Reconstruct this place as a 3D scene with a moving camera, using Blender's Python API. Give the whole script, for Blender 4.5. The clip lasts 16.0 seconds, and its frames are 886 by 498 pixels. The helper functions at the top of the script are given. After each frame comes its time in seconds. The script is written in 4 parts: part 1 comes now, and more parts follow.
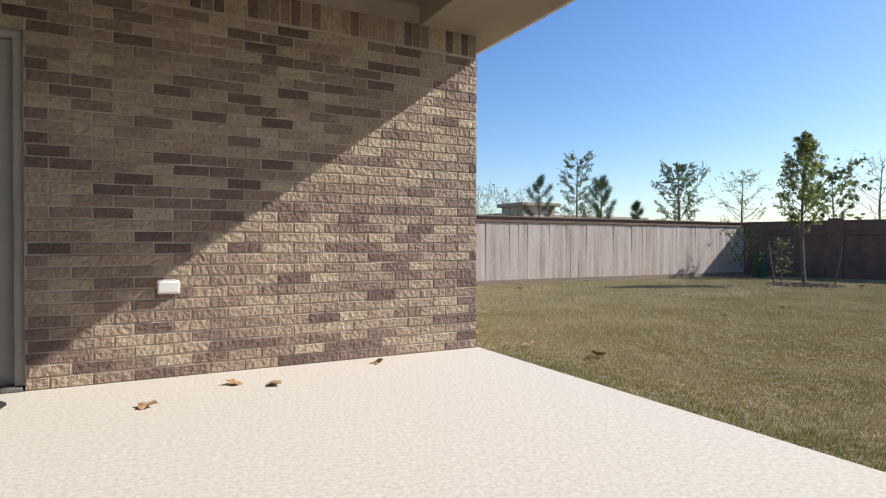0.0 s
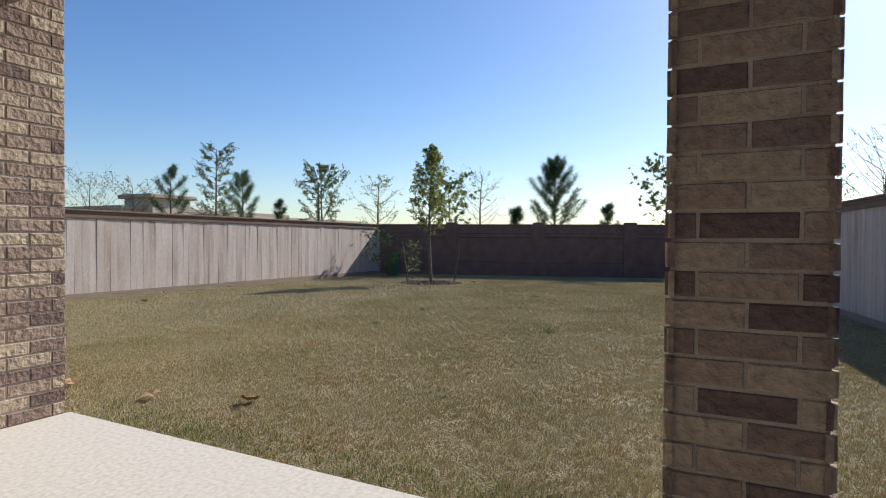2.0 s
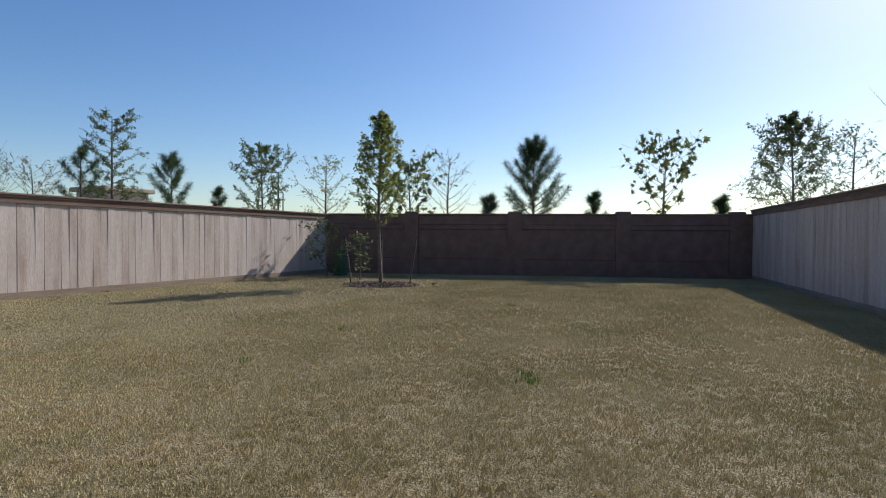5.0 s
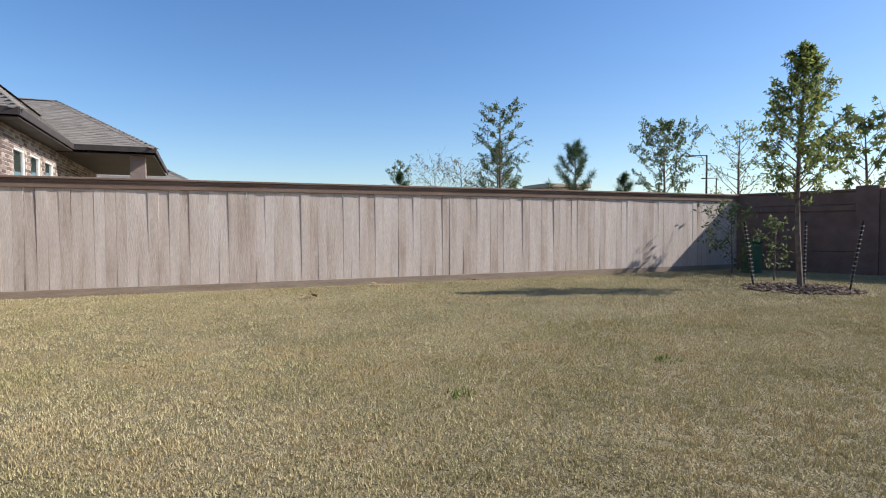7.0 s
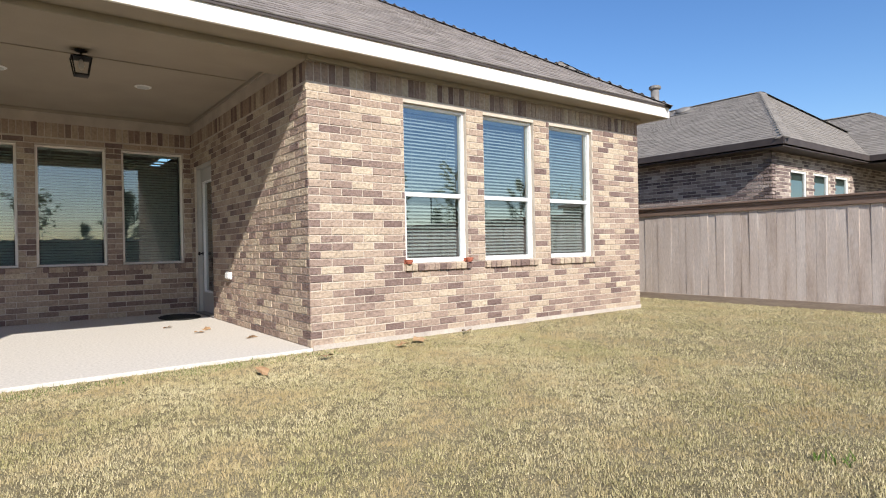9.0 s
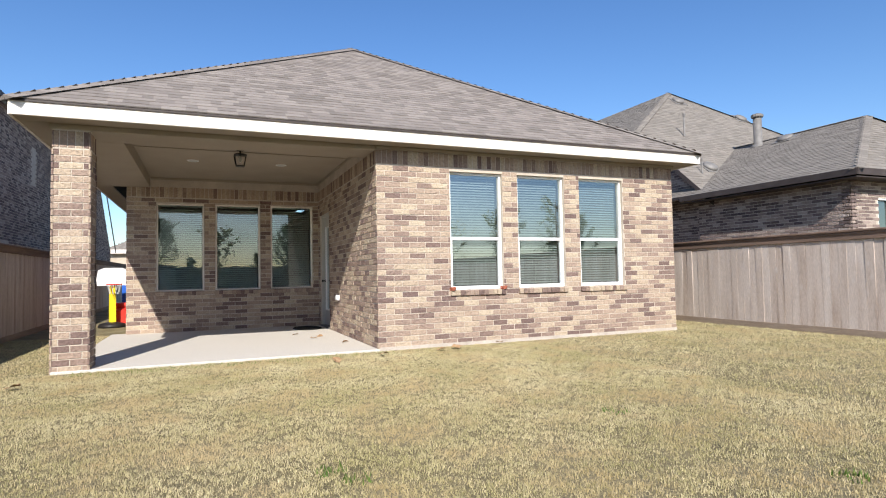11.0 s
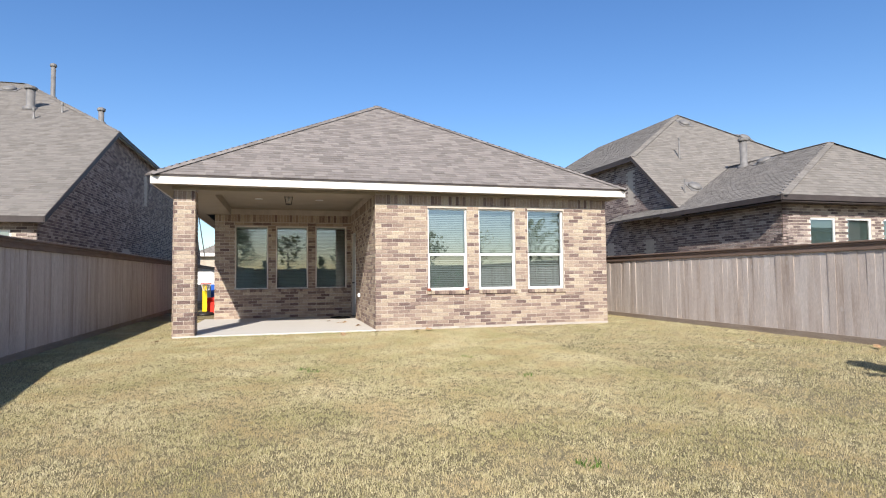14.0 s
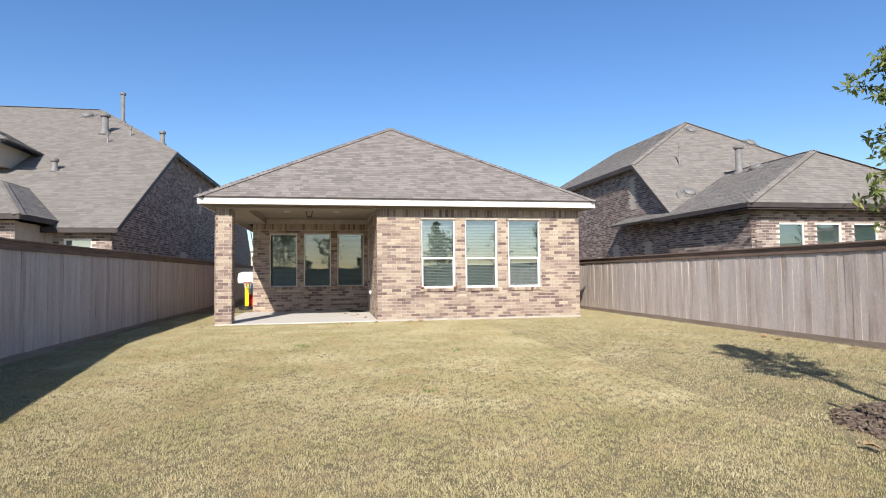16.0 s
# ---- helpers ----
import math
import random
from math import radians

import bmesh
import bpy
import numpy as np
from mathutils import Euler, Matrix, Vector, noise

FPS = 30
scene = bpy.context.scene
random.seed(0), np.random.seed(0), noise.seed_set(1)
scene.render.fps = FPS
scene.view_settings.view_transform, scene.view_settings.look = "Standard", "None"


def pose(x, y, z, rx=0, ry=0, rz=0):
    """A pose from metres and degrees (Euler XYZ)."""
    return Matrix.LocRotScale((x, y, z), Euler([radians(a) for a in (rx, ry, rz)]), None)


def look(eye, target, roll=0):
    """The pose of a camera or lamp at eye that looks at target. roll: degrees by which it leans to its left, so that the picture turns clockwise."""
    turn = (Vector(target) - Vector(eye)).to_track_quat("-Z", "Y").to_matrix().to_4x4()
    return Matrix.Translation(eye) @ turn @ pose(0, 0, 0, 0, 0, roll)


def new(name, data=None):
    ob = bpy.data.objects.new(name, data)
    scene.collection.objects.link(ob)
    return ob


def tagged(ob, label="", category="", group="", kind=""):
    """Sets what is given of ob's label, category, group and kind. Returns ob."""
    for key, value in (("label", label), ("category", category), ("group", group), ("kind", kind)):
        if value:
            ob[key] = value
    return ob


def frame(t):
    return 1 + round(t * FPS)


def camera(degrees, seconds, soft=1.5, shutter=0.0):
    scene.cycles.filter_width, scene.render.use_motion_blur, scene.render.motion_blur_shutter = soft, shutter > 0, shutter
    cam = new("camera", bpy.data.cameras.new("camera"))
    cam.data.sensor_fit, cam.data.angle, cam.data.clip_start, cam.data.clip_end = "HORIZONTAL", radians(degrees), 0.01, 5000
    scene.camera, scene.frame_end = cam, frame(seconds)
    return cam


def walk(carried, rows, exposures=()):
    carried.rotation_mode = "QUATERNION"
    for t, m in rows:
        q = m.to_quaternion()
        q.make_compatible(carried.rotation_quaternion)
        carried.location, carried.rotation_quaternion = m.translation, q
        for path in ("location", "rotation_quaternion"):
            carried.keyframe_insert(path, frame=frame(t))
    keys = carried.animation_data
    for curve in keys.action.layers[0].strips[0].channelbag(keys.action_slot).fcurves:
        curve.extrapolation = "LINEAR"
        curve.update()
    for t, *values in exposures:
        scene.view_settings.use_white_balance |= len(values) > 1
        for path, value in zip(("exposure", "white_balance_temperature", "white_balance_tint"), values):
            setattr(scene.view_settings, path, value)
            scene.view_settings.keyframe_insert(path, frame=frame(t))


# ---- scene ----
cam = camera(75.1, 16.0, soft=1.1)
PATH = [
    (0, (0.149, 0.389, 1.0), (1.086, 2.156, 0.978), 0.1),
    (0.5, (0.188, 0.4, 1.053), (1.486, 1.921, 1.027), 0.2),
    (1, (0.219, 0.62, 1.064), (1.816, 1.824, 1.039), 0.3),
    (1.5, (0.466, 0.925, 1.091), (2.193, 1.934, 1.063), 0.4),
    (2, (0.834, 1.235, 1.13), (2.61, 2.155, 1.1), 0.4),
    (2.5, (1.235, 1.506, 1.147), (3.048, 2.35, 1.114), 0.4),
    (3, (1.704, 1.697, 1.125), (3.533, 2.505, 1.089), 0.5),
    (3.5, (2.166, 1.871, 1.086), (3.997, 2.674, 1.048), 0.4),
    (6, (5.073, 2.41, 0.973), (6.797, 3.422, 0.924), 0.5),
    (6.5, (5.617, 2.58, 0.95), (7.063, 3.96, 0.888), 0.4),
    (7, (6.11, 2.74, 0.93), (6.891, 4.58, 0.857), -0.2),
    (7.5, (6.79, 2.579, 0.907), (6.544, 4.563, 0.858), -1.3),
    (8, (7.415, 2.546, 0.908), (6.514, 4.332, 0.891), -1.6),
    (8.5, (7.967, 2.593, 1.014), (6.62, 4.071, 0.993), -1.2),
    (9, (8.57, 2.634, 1.017), (6.971, 3.836, 1.009), -1.1),
    (9.5, (9.273, 2.736, 1.097), (7.526, 3.71, 1.078), -0.9),
    (10, (9.94, 2.762, 1.107), (8.145, 3.644, 1.125), -1.0),
    (12.5, (13.37, 2.658, 1.079), (11.482, 3.311, 1.18), -0.8),
    (13, (14.111, 2.751, 1.126), (12.214, 3.376, 1.221), -0.8),
    (13.5, (14.826, 2.947, 1.133), (12.906, 3.497, 1.229), -0.8),
    (14, (15.577, 3.127, 1.163), (13.653, 3.664, 1.255), -0.6),
    (14.5, (16.283, 3.376, 1.192), (14.357, 3.907, 1.284), -0.6),
    (15, (17.043, 3.557, 1.189), (15.113, 4.072, 1.279), -0.5),
    (15.5, (17.719, 3.785, 1.19), (15.77, 4.225, 1.279), -0.6),
    (16, (18.367, 4.006, 1.209), (16.403, 4.373, 1.296), -0.6),
]
EXPOSURES = [(0.0, 0.5), (0.7, 0.42), (1.5, 0.32), (2.5, 0.22), (3.5, 0.1), (6.0, 0.12), (6.5, 0.25), (7.0, 0.5), (8.0, 0.52), (16.0, 0.52)]
walk(cam, [(t, look(eye, target, roll)) for t, eye, target, roll in PATH], EXPOSURES)

# ---- daylight ----
SUN_TO = Vector((1.0, -0.33, 0.745)).normalized()
world = bpy.data.worlds.new("clear_sky")
scene.world = world
world.use_nodes = True
_wn, _wl = world.node_tree.nodes, world.node_tree.links
_sky = _wn.new("ShaderNodeTexSky")
_sky.sky_type, _sky.sun_disc = "NISHITA", False
_sky.sun_elevation = math.asin(SUN_TO.z)
_sky.sun_rotation = math.atan2(SUN_TO.x, SUN_TO.y)
_sky.air_density, _sky.dust_density, _sky.ozone_density = 1.0, 0.6, 3.2
_hs = _wn.new("ShaderNodeHueSaturation")
_hs.inputs["Saturation"].default_value, _hs.inputs["Hue"].default_value = 1.2, 0.507
_wl.new(_sky.outputs[0], _hs.inputs["Color"])
_wl.new(_hs.outputs[0], _wn["Background"].inputs[0])
_wn["Background"].inputs[1].default_value = 0.12
_sun = new("sun", bpy.data.lights.new("sun", "SUN"))
_sun.data.energy, _sun.data.angle, _sun.data.color = 5.0, radians(0.53), (1.0, 0.96, 0.91)
_sun.matrix_world = look((0, 0, 30), tuple(Vector((0, 0, 30)) - SUN_TO))

# ---- materials ----
def mat(name, stops, scale=5.0, rough=0.8, bump=0.3, bump_scale=60.0, metal=0.0, random_by="", stretch=(1, 1, 1), detail=6.0,
        mix_random=0.5, spec=0.3, bump_dist=0.01, grain=0.15, two_sided_light=0.0, knots=0.0, patch=None):
    """Two-scale procedural surface: a colour ramp over noise (and a random per piece), fine grain and relief."""
    m = bpy.data.materials.new(name)
    m.use_nodes = True
    n, l = m.node_tree.nodes, m.node_tree.links
    b = n["Principled BSDF"]
    mp = n.new("ShaderNodeMapping")
    mp.inputs["Scale"].default_value = stretch
    geo = n.new("ShaderNodeNewGeometry")
    l.new(geo.outputs["Position"], mp.inputs[0])
    big = n.new("ShaderNodeTexNoise")
    big.inputs["Scale"].default_value, big.inputs["Detail"].default_value = scale, detail
    l.new(mp.outputs[0], big.inputs["Vector"])
    fine = n.new("ShaderNodeTexNoise")
    fine.inputs["Scale"].default_value, fine.inputs["Detail"].default_value = bump_scale, 4.0
    l.new(mp.outputs[0], fine.inputs["Vector"])
    ramp = n.new("ShaderNodeValToRGB")
    while len(ramp.color_ramp.elements) < len(stops):
        ramp.color_ramp.elements.new(0.5)
    for e, (p, c) in zip(ramp.color_ramp.elements, stops):
        e.position, e.color = p, (*c, 1)
    fac = big.outputs["Fac"]
    if random_by:
        if random_by == "object":
            rnd = n.new("ShaderNodeObjectInfo").outputs["Random"]
        else:
            rnd = geo.outputs["Random Per Island"]
        mx = n.new("ShaderNodeMix")
        mx.inputs[0].default_value = mix_random
        l.new(big.outputs["Fac"], mx.inputs[2])
        l.new(rnd, mx.inputs[3])
        fac = mx.outputs[0]
    l.new(fac, ramp.inputs[0])
    gm = n.new("ShaderNodeMapRange")
    gm.inputs[3].default_value, gm.inputs[4].default_value = 1 - grain * 2, 1 + grain * 2
    l.new(fine.outputs["Fac"], gm.inputs[0])
    mul = n.new("ShaderNodeMix")
    mul.data_type, mul.blend_type = "RGBA", "MULTIPLY"
    mul.inputs[0].default_value = 1.0
    l.new(ramp.outputs[0], mul.inputs[6])
    l.new(gm.outputs[0], mul.inputs[7])
    colour = mul.outputs[2]
    if knots:
        vor = n.new("ShaderNodeTexVoronoi")
        vor.inputs["Scale"].default_value = knots
        km = n.new("ShaderNodeMapping")
        km.inputs["Scale"].default_value = (1, 1, 0.6)
        l.new(geo.outputs["Position"], km.inputs[0])
        l.new(km.outputs[0], vor.inputs["Vector"])
        kr = n.new("ShaderNodeMapRange")
        kr.inputs[1].default_value, kr.inputs[2].default_value, kr.inputs[3].default_value, kr.inputs[4].default_value = 0.06, 0.18, 0.35, 0.0
        l.new(vor.outputs["Distance"], kr.inputs[0])
        kx = n.new("ShaderNodeMix")
        kx.data_type = "RGBA"
        l.new(kr.outputs[0], kx.inputs[0])
        l.new(colour, kx.inputs[6])
        kx.inputs[7].default_value = (0.62, 0.57, 0.53, 1)
        colour = kx.outputs[2]
    if patch:
        scale_, tint, lo, hi, most = patch
        pn = n.new("ShaderNodeTexNoise")
        pn.inputs["Scale"].default_value, pn.inputs["Detail"].default_value, pn.inputs["Roughness"].default_value = scale_, 5.0, 0.65
        l.new(geo.outputs["Position"], pn.inputs["Vector"])
        pr = n.new("ShaderNodeMapRange")
        pr.inputs[1].default_value, pr.inputs[2].default_value, pr.inputs[4].default_value = lo, hi, most
        l.new(pn.outputs["Fac"], pr.inputs[0])
        px = n.new("ShaderNodeMix")
        px.data_type = "RGBA"
        l.new(pr.outputs[0], px.inputs[0])
        l.new(colour, px.inputs[6])
        px.inputs[7].default_value = (*tint, 1)
        colour = px.outputs[2]
    l.new(colour, b.inputs["Base Color"])
    b.inputs["Roughness"].default_value, b.inputs["Metallic"].default_value = rough, metal
    b.inputs["Specular IOR Level"].default_value = spec
    if bump:
        bp = n.new("ShaderNodeBump")
        bp.inputs["Strength"].default_value, bp.inputs["Distance"].default_value = bump, bump_dist
        l.new(fine.outputs["Fac"], bp.inputs["Height"])
        l.new(bp.outputs[0], b.inputs["Normal"])
    if two_sided_light:
        tr = n.new("ShaderNodeBsdfTranslucent")
        l.new(mul.outputs[2], tr.inputs[0])
        ms = n.new("ShaderNodeMixShader")
        ms.inputs[0].default_value = two_sided_light
        l.new(b.outputs[0], ms.inputs[1])
        l.new(tr.outputs[0], ms.inputs[2])
        l.new(ms.outputs[0], n["Material Output"].inputs[0])
    return m


def brick_mat(name, by, stops):
    return mat(name, stops, scale=9, rough=0.9, bump=1.0, bump_scale=30, random_by=by, mix_random=0.86, grain=0.22, bump_dist=0.02)


TAN = [(0.0, (0.13, 0.086, 0.076)), (0.17, (0.195, 0.134, 0.112)), (0.36, (0.30, 0.218, 0.17)), (0.6, (0.38, 0.288, 0.215)), (0.82, (0.435, 0.345, 0.25)), (1.0, (0.50, 0.412, 0.30))]
DARKB = [(0.0, (0.09, 0.066, 0.062)), (0.4, (0.19, 0.14, 0.125)), (0.75, (0.31, 0.24, 0.205)), (1.0, (0.42, 0.35, 0.30))]
BRICK = brick_mat("tumbled_brick", "object", TAN)
BRICK_FIELD = brick_mat("tumbled_brick_field", "island", TAN)
BRICK_N = brick_mat("grey_brown_brick", "island", DARKB)
MORTAR = mat("mortar", [(0.3, (0.44, 0.375, 0.305)), (0.7, (0.56, 0.485, 0.395))], scale=4, rough=0.95, bump=0.5, bump_scale=120)
CONCRETE = mat("textured_patio_concrete", [(0.35, (0.50, 0.455, 0.395)), (0.5, (0.565, 0.52, 0.455)), (0.65, (0.605, 0.56, 0.495))], scale=40, rough=0.9, bump=0.2, bump_scale=38, bump_dist=0.004, grain=0.07)
FOUNDATION = mat("foundation_concrete", [(0.3, (0.38, 0.33, 0.28)), (0.7, (0.52, 0.46, 0.39))], scale=3, rough=0.95, bump=0.4, bump_scale=50)
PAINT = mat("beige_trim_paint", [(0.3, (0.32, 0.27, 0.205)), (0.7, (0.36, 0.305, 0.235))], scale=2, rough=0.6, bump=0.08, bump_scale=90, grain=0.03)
FASCIA = mat("cream_fascia_paint", [(0.3, (0.72, 0.66, 0.58)), (0.7, (0.78, 0.72, 0.64))], scale=2, rough=0.55, bump=0.06, bump_scale=80, grain=0.03)
DARKFASCIA_SHADE = mat("dark_brown_fascia", [(0.3, (0.045, 0.035, 0.032)), (0.7, (0.07, 0.055, 0.05))], scale=3, rough=0.6, bump=0.1, grain=0.05)
WHITE = mat("white_vinyl", [(0.3, (0.76, 0.75, 0.72)), (0.7, (0.82, 0.81, 0.79))], scale=3, rough=0.4, bump=0.03, grain=0.02)
BLIND = mat("pale_blind_slat", [(0.3, (0.50, 0.52, 0.50)), (0.7, (0.57, 0.59, 0.57))], scale=6, rough=0.5, bump=0.0, grain=0.03)
SHINGLE = mat("weathered_shingle", [(0.1, (0.165, 0.142, 0.126)), (0.5, (0.215, 0.186, 0.166)), (0.9, (0.265, 0.232, 0.205))], scale=5, rough=0.95, bump=0.5, bump_scale=150, random_by="island", mix_random=0.75, grain=0.2)
SHINGLE_N = mat("grey_shingle", [(0.1, (0.165, 0.146, 0.126)), (0.5, (0.20, 0.178, 0.154)), (0.9, (0.235, 0.21, 0.182))], scale=5, rough=0.95, bump=0.5, bump_scale=120, random_by="island", mix_random=0.7, grain=0.18)
PICKET = mat("weathered_cedar", [(0.2, (0.35, 0.27, 0.215)), (0.42, (0.49, 0.405, 0.345)), (0.65, (0.57, 0.49, 0.43)), (0.92, (0.66, 0.59, 0.535))], scale=2.6, rough=0.9, bump=0.35, bump_scale=30, random_by="object", stretch=(3.5, 3.5, 0.45), mix_random=0.3, grain=0.17, knots=4.5)
FENCE_CAP = mat("stained_cap_board", [(0.2, (0.13, 0.085, 0.062)), (0.8, (0.24, 0.165, 0.125))], scale=3, rough=0.85, bump=0.4, bump_scale=30, stretch=(0.5, 4, 4), grain=0.15)
ROT = mat("kickboard_wood", [(0.2, (0.22, 0.165, 0.12)), (0.8, (0.36, 0.285, 0.22))], scale=3, rough=0.9, bump=0.4, bump_scale=30, stretch=(0.5, 4, 4), grain=0.15)
PRECAST = mat("brown_precast_concrete", [(0.2, (0.15, 0.094, 0.074)), (0.8, (0.225, 0.15, 0.118))], scale=4, rough=0.95, bump=0.7, bump_scale=60, grain=0.12)
LAWN = mat("dormant_turf_soil", [(0.25, (0.15, 0.122, 0.06)), (0.5, (0.225, 0.185, 0.10)), (0.75, (0.30, 0.25, 0.145))], scale=1.6, rough=0.95, bump=1.0, bump_scale=70, bump_dist=0.03, grain=0.3)
BLADE = mat("dormant_grass_blade", [(0.3, (0.30, 0.275, 0.12)), (0.45, (0.43, 0.375, 0.20)), (0.58, (0.53, 0.455, 0.265)), (0.76, (0.65, 0.57, 0.37))], scale=0.9, rough=0.9, bump=0.0, random_by="island", mix_random=0.36, grain=0.15, two_sided_light=0.06, spec=0.06,
            patch=(1.6, (0.44, 0.32, 0.165), 0.47, 0.62, 0.6))
GREENBLADE = mat("green_grass_blade", [(0.2, (0.06, 0.12, 0.02)), (0.8, (0.14, 0.22, 0.04))], scale=2, rough=0.7, bump=0.0, random_by="island", two_sided_light=0.3)
MULCH = mat("bark_mulch", [(0.2, (0.075, 0.05, 0.035)), (0.8, (0.2, 0.15, 0.11))], scale=30, rough=0.95, bump=0.6, random_by="island")
BARK = mat("grey_bark", [(0.3, (0.10, 0.08, 0.06)), (0.7, (0.2, 0.165, 0.13))], scale=12, rough=0.95, bump=0.7, bump_scale=60)
def leafmat(name, a, b, c):
    return mat(name, [(0.1, a), (0.5, b), (0.9, c)], scale=2, rough=0.6, bump=0.0, random_by="island", mix_random=0.7, grain=0.1, two_sided_light=0.5)
LEAF_OAK = leafmat("yellow_green_leaf", (0.11, 0.155, 0.045), (0.21, 0.26, 0.075), (0.40, 0.38, 0.12))
LEAF_DARK = leafmat("dark_green_leaf", (0.06, 0.09, 0.035), (0.11, 0.145, 0.055), (0.18, 0.2, 0.08))
LEAF_BIG = leafmat("sycamore_leaf", (0.05, 0.07, 0.02), (0.10, 0.13, 0.04), (0.17, 0.18, 0.06))
LEAF_DRY = leafmat("autumn_leaf", (0.10, 0.085, 0.04), (0.18, 0.15, 0.06), (0.26, 0.20, 0.08))
NEEDLE = leafmat("pine_needle", (0.025, 0.05, 0.025), (0.05, 0.085, 0.035), (0.08, 0.12, 0.05))
DEADLEAF = mat("fallen_leaf", [(0.2, (0.22, 0.11, 0.05)), (0.8, (0.45, 0.31, 0.17))], scale=20, rough=0.8, bump=0.2)
BLACK = mat("black_metal", [(0.3, (0.02, 0.018, 0.017)), (0.7, (0.035, 0.03, 0.028))], scale=8, rough=0.45, bump=0.1, metal=0.3, grain=0.05)
GALV = mat("painted_vent_metal", [(0.3, (0.16, 0.15, 0.14)), (0.7, (0.24, 0.225, 0.21))], scale=5, rough=0.6, bump=0.1, metal=0.2, grain=0.06)
DARKROOM = mat("dim_interior_paint", [(0.3, (0.30, 0.29, 0.27)), (0.7, (0.36, 0.35, 0.33))], scale=2, rough=0.9, bump=0.05, grain=0.03)
DOORPAINT = mat("grey_door_paint", [(0.3, (0.42, 0.40, 0.36)), (0.7, (0.47, 0.45, 0.41))], scale=3, rough=0.45, bump=0.05, grain=0.03)
YELLOW = mat("yellow_plastic", [(0.3, (0.78, 0.58, 0.02)), (0.7, (0.85, 0.64, 0.03))], scale=3, rough=0.4, bump=0.02, grain=0.03)
REDP = mat("red_plastic", [(0.3, (0.6, 0.03, 0.02)), (0.7, (0.7, 0.05, 0.03))], scale=3, rough=0.4, bump=0.02, grain=0.03)
BLUEP = mat("blue_plastic", [(0.3, (0.02, 0.10, 0.45)), (0.7, (0.03, 0.14, 0.55))], scale=3, rough=0.4, bump=0.02, grain=0.03)
CLAY = mat("red_clay", [(0.3, (0.35, 0.10, 0.06)), (0.7, (0.45, 0.15, 0.09))], scale=30, rough=0.8, bump=0.3, grain=0.1)
GREENBOX = mat("green_utility_plastic", [(0.3, (0.05, 0.11, 0.06)), (0.7, (0.08, 0.15, 0.085))], scale=4, rough=0.6, bump=0.05)
RUBBER = mat("black_doormat", [(0.3, (0.018, 0.017, 0.016)), (0.7, (0.04, 0.038, 0.035))], scale=30, rough=0.95, bump=0.6)
STUCCO = mat("beige_stucco", [(0.3, (0.42, 0.35, 0.27)), (0.7, (0.5, 0.43, 0.34))], scale=2, rough=0.9, bump=0.3)


def glass_mat(name, base, tint):
    m = bpy.data.materials.new(name)
    m.use_nodes = True
    n, l = m.node_tree.nodes, m.node_tree.links
    n.remove(n["Principled BSDF"])
    gl, tr, fr, mr, mx = (n.new("ShaderNode" + k) for k in ("BsdfGlossy", "BsdfTransparent", "Fresnel", "MapRange", "MixShader"))
    gl.inputs["Roughness"].default_value = 0.004
    gl.inputs["Color"].default_value = (0.95, 0.98, 1, 1)
    tr.inputs[0].default_value = (*tint, 1)
    fr.inputs[0].default_value = 1.5
    mr.inputs[3].default_value, mr.inputs[4].default_value = base, 1.0
    l.new(fr.outputs[0], mr.inputs[0])
    l.new(mr.outputs[0], mx.inputs[0])
    l.new(tr.outputs[0], mx.inputs[1])
    l.new(gl.outputs[0], mx.inputs[2])
    l.new(mx.outputs[0], n["Material Output"].inputs[0])
    return m


GLASS = glass_mat("coated_window_glass", 0.24, (0.32, 0.39, 0.38))
GLASS_CLEAR = glass_mat("patio_window_glass", 0.11, (0.80, 0.90, 0.86))


